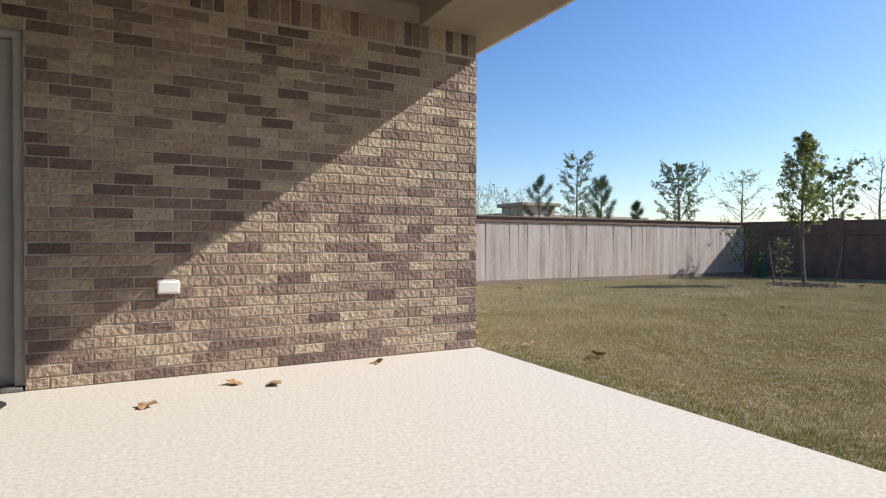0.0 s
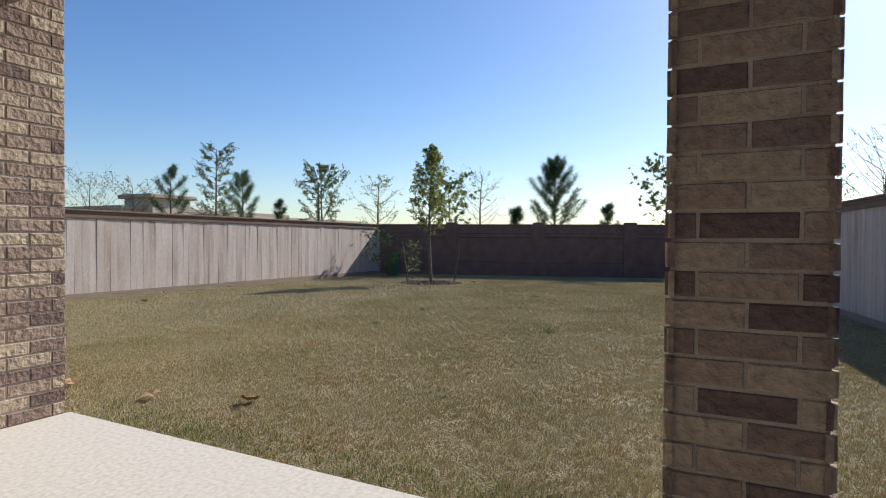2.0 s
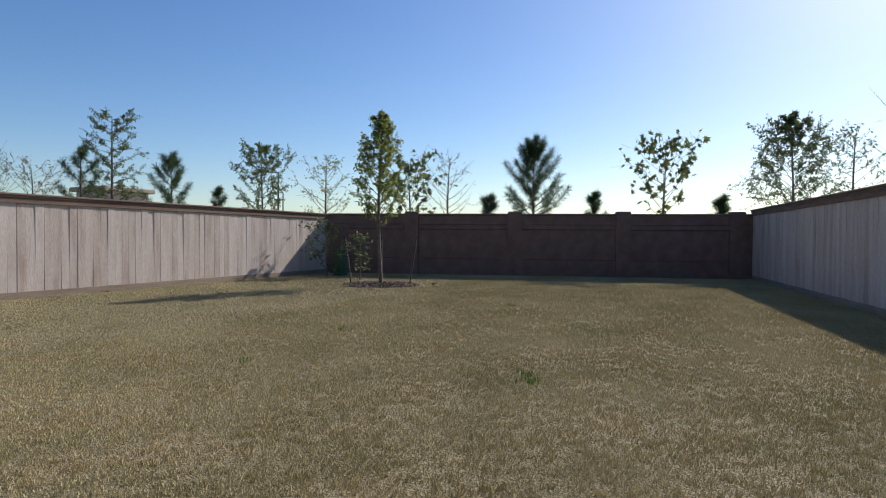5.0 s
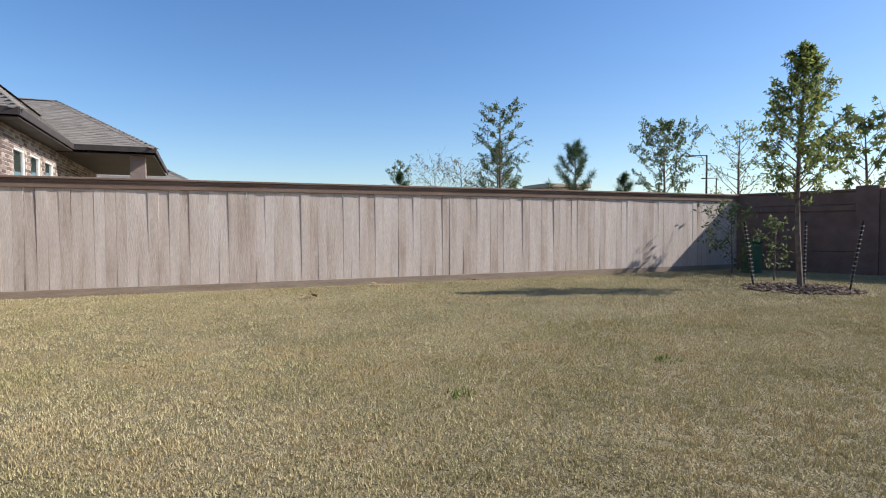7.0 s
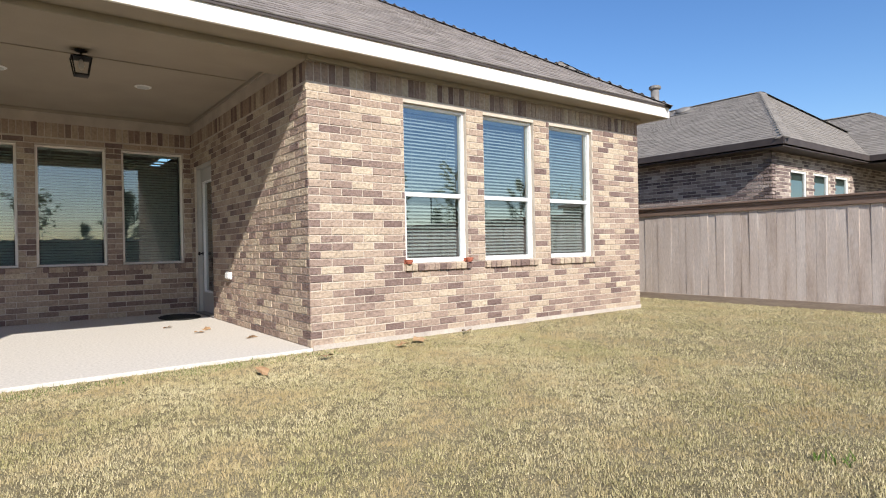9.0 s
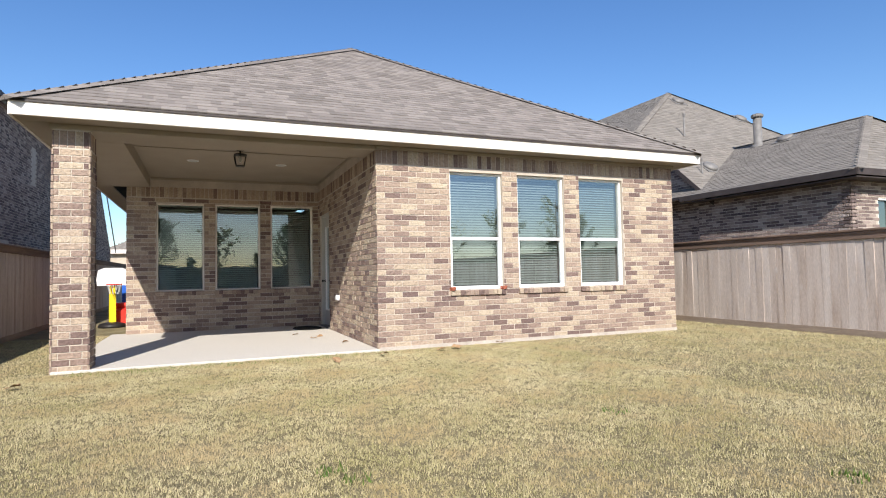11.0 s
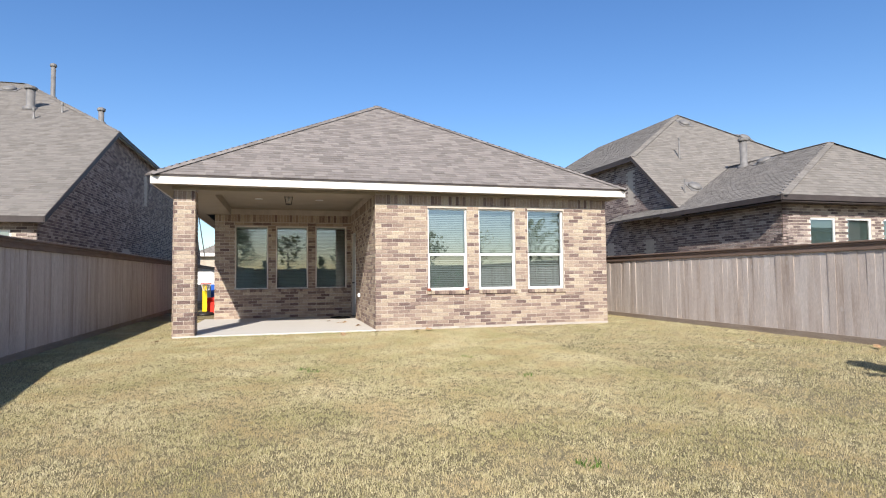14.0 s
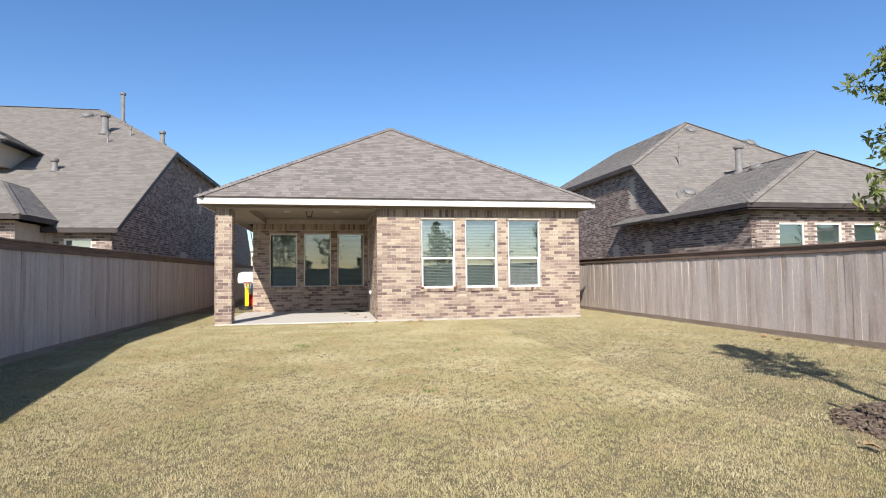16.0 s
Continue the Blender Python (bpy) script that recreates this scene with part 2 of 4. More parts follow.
# ---- mesh tools ----
class Shape:
    """Collects vertices and faces of one mesh."""
    def __init__(self):
        self.v, self.f = [], []

    def add(self, verts, faces, m=None):
        k = len(self.v)
        self.v += [tuple(m @ Vector(p)) for p in verts] if m else [tuple(p) for p in verts]
        self.f += [tuple(i + k for i in q) for q in faces]
        return self

    def box(self, a, b, m=None, cham=0.0):
        x0, y0, z0 = a
        x1, y1, z1 = b
        if cham:
            c = cham
            vs, fs = [], []
            for z, d in ((z0, c), (z0 + c, 0), (z1 - c, 0), (z1, c)):
                for (x, sx), (y, sy) in (((x0, 1), (y0, 1)), ((x1, -1), (y0, 1)), ((x1, -1), (y1, -1)), ((x0, 1), (y1, -1))):
                    vs.append((x + sx * d, y + sy * d, z))
            for r in range(3):
                for i in range(4):
                    j = (i + 1) % 4
                    fs.append((r * 4 + i, r * 4 + j, r * 4 + 4 + j, r * 4 + 4 + i))
            fs += [(3, 2, 1, 0), (12, 13, 14, 15)]
            return self.add(vs, fs, m)
        vs = [(x0, y0, z0), (x1, y0, z0), (x1, y1, z0), (x0, y1, z0), (x0, y0, z1), (x1, y0, z1), (x1, y1, z1), (x0, y1, z1)]
        return self.add(vs, [(3, 2, 1, 0), (4, 5, 6, 7), (0, 1, 5, 4), (1, 2, 6, 5), (2, 3, 7, 6), (3, 0, 4, 7)], m)

    def tube(self, pts, radii, sides=8, caps=True):
        """A tapered tube along points."""
        k = len(self.v)
        pts = [Vector(p) for p in pts]
        for i, (p, r) in enumerate(zip(pts, radii)):
            d = (pts[min(i + 1, len(pts) - 1)] - pts[max(i - 1, 0)]).normalized()
            u = d.cross(Vector((0.31, 0.95, 0.05)))
            if u.length < 1e-3:
                u = d.cross(Vector((1, 0, 0)))
            u.normalize()
            w = d.cross(u)
            for s in range(sides):
                a = 2 * math.pi * s / sides
                self.v.append(tuple(p + u * (math.cos(a) * r) + w * (math.sin(a) * r)))
        for i in range(len(pts) - 1):
            for s in range(sides):
                t = (s + 1) % sides
                self.f.append((k + i * sides + s, k + i * sides + t, k + (i + 1) * sides + t, k + (i + 1) * sides + s))
        if caps:
            self.f.append(tuple(k + s for s in reversed(range(sides))))
            self.f.append(tuple(k + (len(pts) - 1) * sides + s for s in range(sides)))
        return self

    def lathe(self, profile, at=(0, 0, 0), sides=20):
        k = len(self.v)
        for r, z in profile:
            for s in range(sides):
                a = 2 * math.pi * s / sides
                self.v.append((at[0] + r * math.cos(a), at[1] + r * math.sin(a), at[2] + z))
        for i in range(len(profile) - 1):
            for s in range(sides):
                t = (s + 1) % sides
                self.f.append((k + i * sides + s, k + i * sides + t, k + (i + 1) * sides + t, k + (i + 1) * sides + s))
        self.f.append(tuple(k + s for s in reversed(range(sides))))
        self.f.append(tuple(k + (len(profile) - 1) * sides + s for s in range(sides)))
        return self

    def prism(self, poly, d):
        """A flat polygon thickened by the vector d."""
        n = len(poly)
        d = Vector(d)
        vs = [Vector(p) for p in poly] + [Vector(p) + d for p in poly]
        return self.add(vs, [tuple(reversed(range(n))), tuple(range(n, 2 * n))] + [(i, (i + 1) % n, n + (i + 1) % n, n + i) for i in range(n)])

    def mesh(self, name, material, smooth=False):
        me = bpy.data.meshes.new(name)
        me.from_pydata(self.v, [], self.f)
        me.materials.append(material)
        if smooth:
            me.polygons.foreach_set("use_smooth", [True] * len(me.polygons))
        return me


def part(name, shape, material, parent=None, label="", smooth=False, kind=""):
    me = shape if isinstance(shape, bpy.types.Mesh) else shape.mesh(name, material, smooth)
    ob = new(name, me)
    if parent is not None:
        ob.parent = parent
    return tagged(ob, label, kind=kind)


def thing(name, label, category, group="", at=(0, 0, 0), kind=""):
    ob = tagged(new(name), label, category, group, kind)
    ob.location = at
    ob.empty_display_size = 0.1
    return ob


def structure(name, shape, material, label="", category="", smooth=False):
    return tagged(part(name, shape, material, None, label, smooth), category=category, kind="structure")

# ---- plan ----
GROUND = -0.035
X_REAR, X_BACK = 3.0, -1.75          # garden wall, patio back wall
Y_SIDE, Y_END, Y_LEFT = 5.1, 10.8, 1.3   # patio side wall, far corner, open side
SOFFIT, CEIL = 3.02, 3.16
COURSE, BRICK_L, JOINT = 0.083, 0.254, 0.01
FENCE_Y = 12.34
CORNER_A, CORNER_B = (17.56, 12.34), (21.0, 1.25)

# ---- ground ----
_g = Shape()
_g.add([(-900, -900, GROUND), (900, -900, GROUND), (900, 900, GROUND), (-900, 900, GROUND)], [(0, 1, 2, 3)])
structure("ground", _g, LAWN, "tan dormant lawn reaching past the fences", "lawn")
_p = Shape().box((X_BACK - 0.2, Y_LEFT - 0.28, -0.3), (3.04, Y_SIDE, 0.0), cham=0.008)
structure("patio", _p, CONCRETE, "pale textured concrete patio slab", "patio")


# ---- brick ----
def brick_mesh(w, h, seed):
    """One tumbled brick face: u along x, outward along -y, z up; edges chamfered and uneven."""
    rng = random.Random(seed)
    s = Shape()
    vs = []
    for y, inset in ((0.012, 0.0), (-0.0025, 0.0004), (-0.006, 0.004)):
        for sx, sz in ((-1, -1), (1, -1), (1, 1), (-1, 1)):
            j = 0.0018 if y < 0 else 0
            vs.append((sx * (w / 2 - inset) + rng.uniform(-j, j), y + rng.uniform(-j, j), sz * (h / 2 - inset) + rng.uniform(-j, j)))
    vs.append((rng.uniform(-0.3, 0.3) * w, -0.006 + rng.uniform(-0.002, 0.002), rng.uniform(-0.2, 0.2) * h))
    fs = [(r * 4 + i, r * 4 + (i + 1) % 4, r * 4 + 4 + (i + 1) % 4, r * 4 + 4 + i) for r in (0, 1) for i in range(4)]
    fs += [(8 + i, 8 + (i + 1) % 4, 12) for i in range(4)]
    s.add(vs, fs)
    return s


BH = COURSE - JOINT
FULL = [brick_mesh(BRICK_L - JOINT, BH, i) for i in range(8)]
SOLD = [brick_mesh(BH, 0.205, 40 + i) for i in range(5)]
FULL_ME = [s.mesh("brick", BRICK) for s in FULL]
SOLD_ME = [s.mesh("soldier_brick", BRICK) for s in SOLD]


def brick_layout(length, z_top, holes, first=0.0, z0=0.0):
    """Places of the bricks of a running bond: u, z, width of each."""
    out = []
    rows = int(round((z_top - z0) / COURSE))
    for r in range(rows):
        zc = z0 + (r + 0.5) * COURSE
        spans = [(-0.008, length + 0.008)]
        for a, b, lo, hi in holes:
            if lo - 0.02 < zc < hi + 0.02:
                nxt = []
                for p, q in spans:
                    if b <= p or a >= q:
                        nxt.append((p, q))
                    else:
                        if a - p > 0.02:
                            nxt.append((p, a))
                        if q - b > 0.02:
                            nxt.append((b, q))
                spans = nxt
        off = first + (0.5 if r % 2 else 0.0) * BRICK_L
        for p, q in spans:
            k = math.floor((p - off) / BRICK_L)
            while off + k * BRICK_L < q - 0.012:
                a, b = max(p, off + k * BRICK_L), min(q, off + (k + 1) * BRICK_L)
                if b - a > 0.03:
                    out.append(((a + b) / 2, zc, b - a - JOINT))
                k += 1
    return out


def wall_panels(s, length, z0, z1, holes, thick):
    """A thick wall in its own frame (u, depth, z) with openings right through."""
    us = sorted({0.0, length, *[h[0] for h in holes], *[h[1] for h in holes]})
    for a, b in zip(us, us[1:]):
        inside = sorted([(h[2], h[3]) for h in holes if h[0] <= a + 1e-4 and h[1] >= b - 1e-4])
        lo = z0
        for p, q in inside:
            if p - lo > 0.005:
                s.box((a, 0, lo), (b, thick, p))
            lo = q
        if z1 - lo > 0.005:
            s.box((a, 0, lo), (b, thick, z1))
    return s


BRICKWORK = []   # laid at the end of the file


def brick_wall(name, label, origin, turn, length, z1, holes, near, thick=0.25, field=2.75, soldier=True, z0=-0.3, first=0.0, body=None):
    """A brick-faced wall. origin: its left lower corner seen from outside; turn: degrees of its run from x."""
    m = pose(*origin, 0, 0, turn)
    w = structure(name, wall_panels(Shape(), body or length, z0, z1, holes, thick), MORTAR, label, "wall")
    w.matrix_world = m
    BRICKWORK.append((w, length, holes, near, field, soldier, first))
    return w


# garden wall with three windows, seen from +x: runs from the far corner to the patio corner
def hole_y(y0, y1):
    return (y0 - Y_SIDE, y1 - Y_SIDE, 0.83, 2.695)


GW = [(6.285, 7.215), (7.50, 8.41), (8.72, 9.65)]
brick_wall("wall_garden", "tan and brown brick house wall with three tall windows", (X_REAR, Y_SIDE, 0), 90, Y_END - Y_SIDE, SOFFIT + 0.1,
           [hole_y(*g) for g in GW], (0.0, 2.3, 0.3, 2.6), body=Y_END - Y_SIDE - 0.25)
# patio side wall with a door
DOOR = (-1.52, -0.52)
brick_wall("wall_patio_side", "tan and brown brick patio wall half in sunlight", (X_BACK, Y_SIDE, 0), 0, X_REAR - X_BACK, CEIL + 0.1,
           [(DOOR[0] - X_BACK, DOOR[1] - X_BACK, 0.0, 2.42)], (2.3, 4.6, 0.0, 2.0), first=0.1, body=X_REAR - X_BACK - 0.25)
# patio back wall with three windows, seen from +x
PW = [(1.83, 2.73), (2.95, 3.85), (4.07, 4.97)]
brick_wall("wall_patio_back", "shaded brown brick patio wall with three windows", (X_BACK, Y_LEFT, 0), 90, Y_SIDE - Y_LEFT, CEIL + 0.1,
           [(a - Y_LEFT, b - Y_LEFT, 0.83, 2.64) for a, b in PW], (0.0, 3.8, 0.0, 0.9))
# the rest of the house
for nm, org, trn, ln in (("wall_far_side", (X_REAR, Y_END, 0), 180, 17.0), ("wall_near_side", (-14.0, Y_LEFT, 0), 0, 14.0 + X_BACK)):
    brick_wall(nm, "tan and brown brick house side wall", org, trn, ln, SOFFIT + 0.1, [], (0, 0, 0, 0), body=ln if trn else ln - 0.25)
structure("wall_front", Shape().box((-14.25, Y_LEFT, -0.3), (-14.0, Y_END, 3.1)), MORTAR, "plain closing wall of the house", "wall")
_f = Shape().box((X_REAR - 0.2, Y_SIDE + 0.02, -0.3), (X_REAR + 0.012, Y_END + 0.01, 0.02))
structure("foundation", _f, FOUNDATION, "pale concrete foundation edge under the brick", "foundation")
# inside of the house: floor and partition so that the rooms are closed and dim
structure("floor_inside", Shape().box((-13.9, Y_LEFT + 0.3, -0.28), (2.7, Y_END - 0.3, -0.02)), DARKROOM, "plain interior floor", "floor")
_i = Shape().box((-0.6, Y_SIDE + 0.4, 0), (-0.5, Y_END - 0.3, 2.9)).box((-5.6, Y_LEFT + 0.3, 0), (-5.5, Y_END - 0.3, 2.9))
structure("wall_inside", _i, DARKROOM, "plain interior partition", "wall")
structure("ceiling_inside", Shape().box((-13.9, Y_SIDE + 0.26, 2.9), (2.74, Y_END - 0.26, 2.95)).box((-13.9, Y_LEFT + 0.26, 2.9), (X_BACK - 0.26, Y_SIDE, 2.95)), DARKROOM, "plain interior ceiling", "ceiling")

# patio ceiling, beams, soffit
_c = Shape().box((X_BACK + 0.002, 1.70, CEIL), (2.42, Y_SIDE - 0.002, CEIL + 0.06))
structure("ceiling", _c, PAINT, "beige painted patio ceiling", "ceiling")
structure("trim_ceiling_batten", Shape().box((1.25, 1.725, CEIL - 0.012), (1.29, Y_SIDE - 0.01, CEIL - 0.001), cham=0.003), PAINT, "thin beige batten over a ceiling joint", "trim")
_cr = Shape()
_cr.box((X_BACK + 0.01, Y_SIDE - 0.035, CEIL - 0.05), (2.39, Y_SIDE - 0.012, CEIL - 0.002), cham=0.006)
_cr.box((X_BACK + 0.012, 1.73, CEIL - 0.05), (X_BACK + 0.035, Y_SIDE - 0.04, CEIL - 0.002), cham=0.006)
structure("trim", _cr, PAINT, "beige crown trim under the patio ceiling", "trim")
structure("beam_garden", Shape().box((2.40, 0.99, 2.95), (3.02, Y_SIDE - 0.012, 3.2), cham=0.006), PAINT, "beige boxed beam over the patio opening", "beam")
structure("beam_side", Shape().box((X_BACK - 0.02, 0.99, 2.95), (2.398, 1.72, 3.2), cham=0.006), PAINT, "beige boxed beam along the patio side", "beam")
E_X, E_Y0, E_Y1, E_Z = 3.36, 0.66, 11.14, 3.2      # eave edges and fascia top
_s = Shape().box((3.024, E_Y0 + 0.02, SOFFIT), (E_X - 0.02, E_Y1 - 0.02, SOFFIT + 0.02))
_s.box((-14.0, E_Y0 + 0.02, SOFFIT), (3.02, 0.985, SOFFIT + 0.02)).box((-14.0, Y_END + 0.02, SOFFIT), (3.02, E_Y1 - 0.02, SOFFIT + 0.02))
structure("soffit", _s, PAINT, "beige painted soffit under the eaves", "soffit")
_fr = Shape().box((3.022, Y_SIDE, SOFFIT - 0.055), (3.045, Y_END + 0.02, SOFFIT - 0.002), cham=0.004)
structure("trim_frieze", _fr, PAINT, "beige frieze board under the soffit", "trim")
_fa = Shape().box((E_X - 0.02, E_Y0, 3.01), (E_X + 0.012, E_Y1, E_Z), cham=0.004)
_fa.box((-14, E_Y0 - 0.012, 3.01), (E_X - 0.022, E_Y0 + 0.018, E_Z), cham=0.004).box((-14, E_Y1 - 0.018, 3.01), (E_X - 0.022, E_Y1 + 0.012, E_Z), cham=0.004)
structure("fascia", _fa, FASCIA, "cream painted fascia board along the eaves", "fascia")


# pillar
PIL = thing("pillar", "square tan brick pillar at the patio corner", "pillar", kind="structure")
PX0, PX1, PY0, PY1 = 2.62, 3.03, 1.01, 1.43
part("core", Shape().box((PX0 + 0.012, PY0 + 0.012, -0.3), (PX1 - 0.012, PY1 - 0.012, 2.95)), MORTAR, PIL)


# ---- roofs ----
def shingled(s, poly, lift=0.0, course=0.14, tab=0.24, seed=1, thick=0.008):
    """Lapped shingle tabs over a convex flat polygon whose first edge is the eave (left to right seen from outside)."""
    rng = random.Random(seed)
    pts = [Vector(p) for p in poly]
    o, u = pts[0], (pts[1] - pts[0]).normalized()
    nrm = (pts[1] - pts[0]).cross(pts[-1] - pts[0]).normalized()
    v = nrm.cross(u)
    loc = [((p - o).dot(u), (p - o).dot(v)) for p in pts]
    top = max(q[1] for q in loc)

    def span(h):
        xs = []
        for (a, b), (c, d) in zip(loc, loc[1:] + loc[:1]):
            if (b - h) * (d - h) <= 0 and abs(b - d) > 1e-9:
                xs.append(a + (c - a) * (h - b) / (d - b))
        return (min(xs), max(xs)) if len(xs) > 1 else None
    r = 0
    while r * course < top - 0.02:
        h0, h1 = r * course, min(top, (r + 1) * course)
        sp = span(min(top - 0.005, h0 + course * 0.3))
        if sp:
            x = sp[0] - rng.uniform(0, tab)
            while x < sp[1]:
                w = tab * rng.uniform(0.55, 1.25)
                a, b = max(x, sp[0]), min(x + w, sp[1])
                if b - a > 0.01:
                    t = thick * rng.uniform(0.8, 1.6)
                    q = [o + u * a + v * h0, o + u * b + v * h0, o + u * b + v * (h1 + 0.02), o + u * a + v * (h1 + 0.02)]
                    hi = [q[0] + nrm * (t + lift), q[1] + nrm * (t + lift), q[2] + nrm * (0.002 + lift), q[3] + nrm * (0.002 + lift)]
                    lo = [q[0] + nrm * (lift - 0.004), q[1] + nrm * (lift - 0.004)]
                    k = len(s.v)
                    s.v += [tuple(p) for p in hi + lo]
                    s.f += [(k, k + 1, k + 2, k + 3), (k + 4, k + 5, k + 1, k), (k + 4, k, k + 3), (k + 1, k + 5, k + 2)]
                x += w
        r += 1
    return s


def caps_along(s, a, b, width=0.16, step=0.2, drop=0.055):
    a, b = Vector(a), Vector(b)
    d = (b - a)
    n = max(1, int(d.length / step))
    d.normalize()
    side = d.cross(Vector((0, 0, 1))).normalized()
    up = side.cross(d)
    for i in range(n):
        p = a + d * (i * step)
        q = p + d * (step + 0.03)
        k = len(s.v)
        for e, lift in ((p, 0.024), (q, 0.021)):
            s.v += [tuple(e - side * width + up * (lift - drop)), tuple(e + up * lift), tuple(e + side * width + up * (lift - drop))]
        s.f += [(k, k + 3, k + 4, k + 1), (k + 1, k + 4, k + 5, k + 2), (k, k + 1, k + 2)]
    return s


def decked(polys, drop=0.03, thick=0.06):
    s = Shape()
    for poly in polys:
        s.prism([Vector(p) - Vector((0, 0, drop)) for p in poly], (0, 0, -thick))
    return s


YM, APEX_X, APEX_Z = 5.91, -1.75, 6.36
RE, RL, RR = E_X + 0.03, E_Y0 - 0.03, E_Y1 + 0.03
P_rear = [(RE, RL, E_Z), (RE, RR, E_Z), (APEX_X, YM, APEX_Z)]
P_left = [(-14.2, RL, E_Z), (RE, RL, E_Z), (APEX_X, YM, APEX_Z), (-14.2, YM, APEX_Z)]
P_right = [(RE, RR, E_Z), (-14.2, RR, E_Z), (-14.2, YM, APEX_Z), (APEX_X, YM, APEX_Z)]
ROOF = thing("roof", "grey-brown shingled hip roof of the brick house", "roof", kind="structure")
part("deck", decked([P_rear, P_left, P_right], 0.012, 0.022), DARKFASCIA_SHADE, ROOF)
for i, P in enumerate((P_rear, P_left, P_right)):
    part("shingle_covering", shingled(Shape(), P, seed=i + 3), SHINGLE, ROOF, "weathered grey-brown asphalt shingles", kind="stuff")
_rc = Shape()
for a, b in ((P_rear[0], P_rear[2]), (P_rear[1], P_rear[2]), ((-14.2, YM, APEX_Z), P_rear[2])):
    caps_along(_rc, a, b)
part("ridge_cap", _rc, SHINGLE, ROOF, kind="stuff")


def roof_vent(x, y, z, tilt_to, group=""):
    """Low rounded attic vent on a slope."""
    t = thing("roof_vent", "low grey metal attic vent on the shingles", "vent", group, at=(x, y, z))
    t.rotation_euler = tilt_to
    part("hood", Shape().lathe([(0.24, 0.0), (0.26, 0.04), (0.22, 0.10), (0.10, 0.135)], sides=16), GALV, t, smooth=True)
    part("flange", Shape().box((-0.32, -0.32, -0.01), (0.32, 0.32, 0.012)), GALV, t)
    return t


def vent_pipe(x, y, z0, h, r=0.06, cap=True, label="round grey metal vent pipe on a roof"):
    t = thing("vent_pipe", label, "vent pipe", "roof pipes", at=(x, y, z0))
    part("pipe", Shape().lathe([(r * 1.9, -0.1), (r * 1.7, 0.05), (r, 0.12), (r, h)], sides=12), GALV, t, smooth=True)
    if cap:
        part("cap", Shape().lathe([(r * 1.35, h), (r * 1.45, h + 0.03), (r * 1.45, h + 0.09), (r * 1.1, h + 0.12)], sides=12), GALV, t)
    return t


roof_vent(-2.9, YM + 0.35, APEX_Z - 0.18, (radians(-31), 0, 0))


# ---- windows ----
def window_unit(name, x, y0, y1, z0, z1, rail, label, frame_mat=WHITE, depth=0.07, sill=True, slats=44, glazing=GLASS):
    """A vinyl window set back in a wall whose outer face is at x and looks along +x, with blinds inside."""
    w = thing(name, label, "window", kind="structure")
    xf = x - depth
    f = 0.035
    s = Shape()
    for a, b in (((y0, z0), (y1, z0 + f)), ((y0, z1 - f), (y1, z1)), ((y0, z0 + f), (y0 + f, z1 - f)), ((y1 - f, z0 + f), (y1, z1 - f))):
        s.box((xf - 0.06, a[0] + 0.002, a[1] + 0.002), (xf + 0.02, b[0] - 0.002, b[1] - 0.002), cham=0.004)
    part("window_frame", s, frame_mat, w)
    if rail:
        part("meeting_rail", Shape().box((xf - 0.05, y0 + f, rail - 0.025), (xf + 0.012, y1 - f, rail + 0.025), cham=0.004), frame_mat, w)
        sash = Shape()
        for a, b in (((y0 + f, z0 + f), (y0 + f + 0.022, rail - 0.026)), ((y1 - f - 0.022, z0 + f), (y1 - f, rail - 0.026)), ((y0 + f + 0.022, z0 + f), (y1 - f - 0.022, z0 + f + 0.022))):
            sash.box((xf - 0.045, a[0], a[1]), (xf + 0.006, b[0], b[1]), cham=0.003)
        part("sash", sash, frame_mat, w)
    panes = [(z0 + f, rail - 0.025), (rail + 0.025, z1 - f)] if rail else [(z0 + f, z1 - f)]
    for lo, hi in panes:
        g = part("pane", Shape().add([(xf - 0.02, y0 + f, lo), (xf - 0.02, y1 - f, lo), (xf - 0.02, y1 - f, hi), (xf - 0.02, y0 + f, hi)], [(0, 1, 2, 3)]), glazing, w)
        g.visible_shadow = False
    b = thing("window_blind", "pale horizontal slat blind behind a window, lowered", "blind", "blinds")
    n = int((z1 - z0 - 0.1) / 0.042)
    me = Shape().box((-0.024, y0 + 0.05, -0.0012), (0.024, y1 - 0.05, 0.0012), pose(0, 0, 0, 0, 38, 0)).mesh("slat", BLIND)
    for i in range(n):
        o = part("slat", me, BLIND, b)
        o.location = (xf - 0.11, 0, z0 + 0.05 + i * 0.042)
    part("head_rail", Shape().box((xf - 0.135, y0 + 0.045, z1 - 0.06), (xf - 0.085, y1 - 0.045, z1 - 0.02), cham=0.004), BLIND, b)
    for yy in (y0 + 0.2, y1 - 0.2):
        part("cord", Shape().box((xf - 0.082, yy - 0.003, z0 + 0.05), (xf - 0.079, yy + 0.003, z1 - 0.05)), BLIND, b)
    return w


for i, (a, b) in enumerate(GW):
    window_unit("window_%d" % (i + 1), X_REAR, a, b, 0.83, 2.695, 1.64, "white vinyl sash window reflecting blue sky")
for i, (a, b) in enumerate(PW):
    window_unit("window_%d" % (i + 4), X_BACK, a, b, 0.83, 2.64, None, "tan framed fixed patio window with lowered blinds",
                frame_mat=FASCIA, glazing=GLASS_CLEAR)


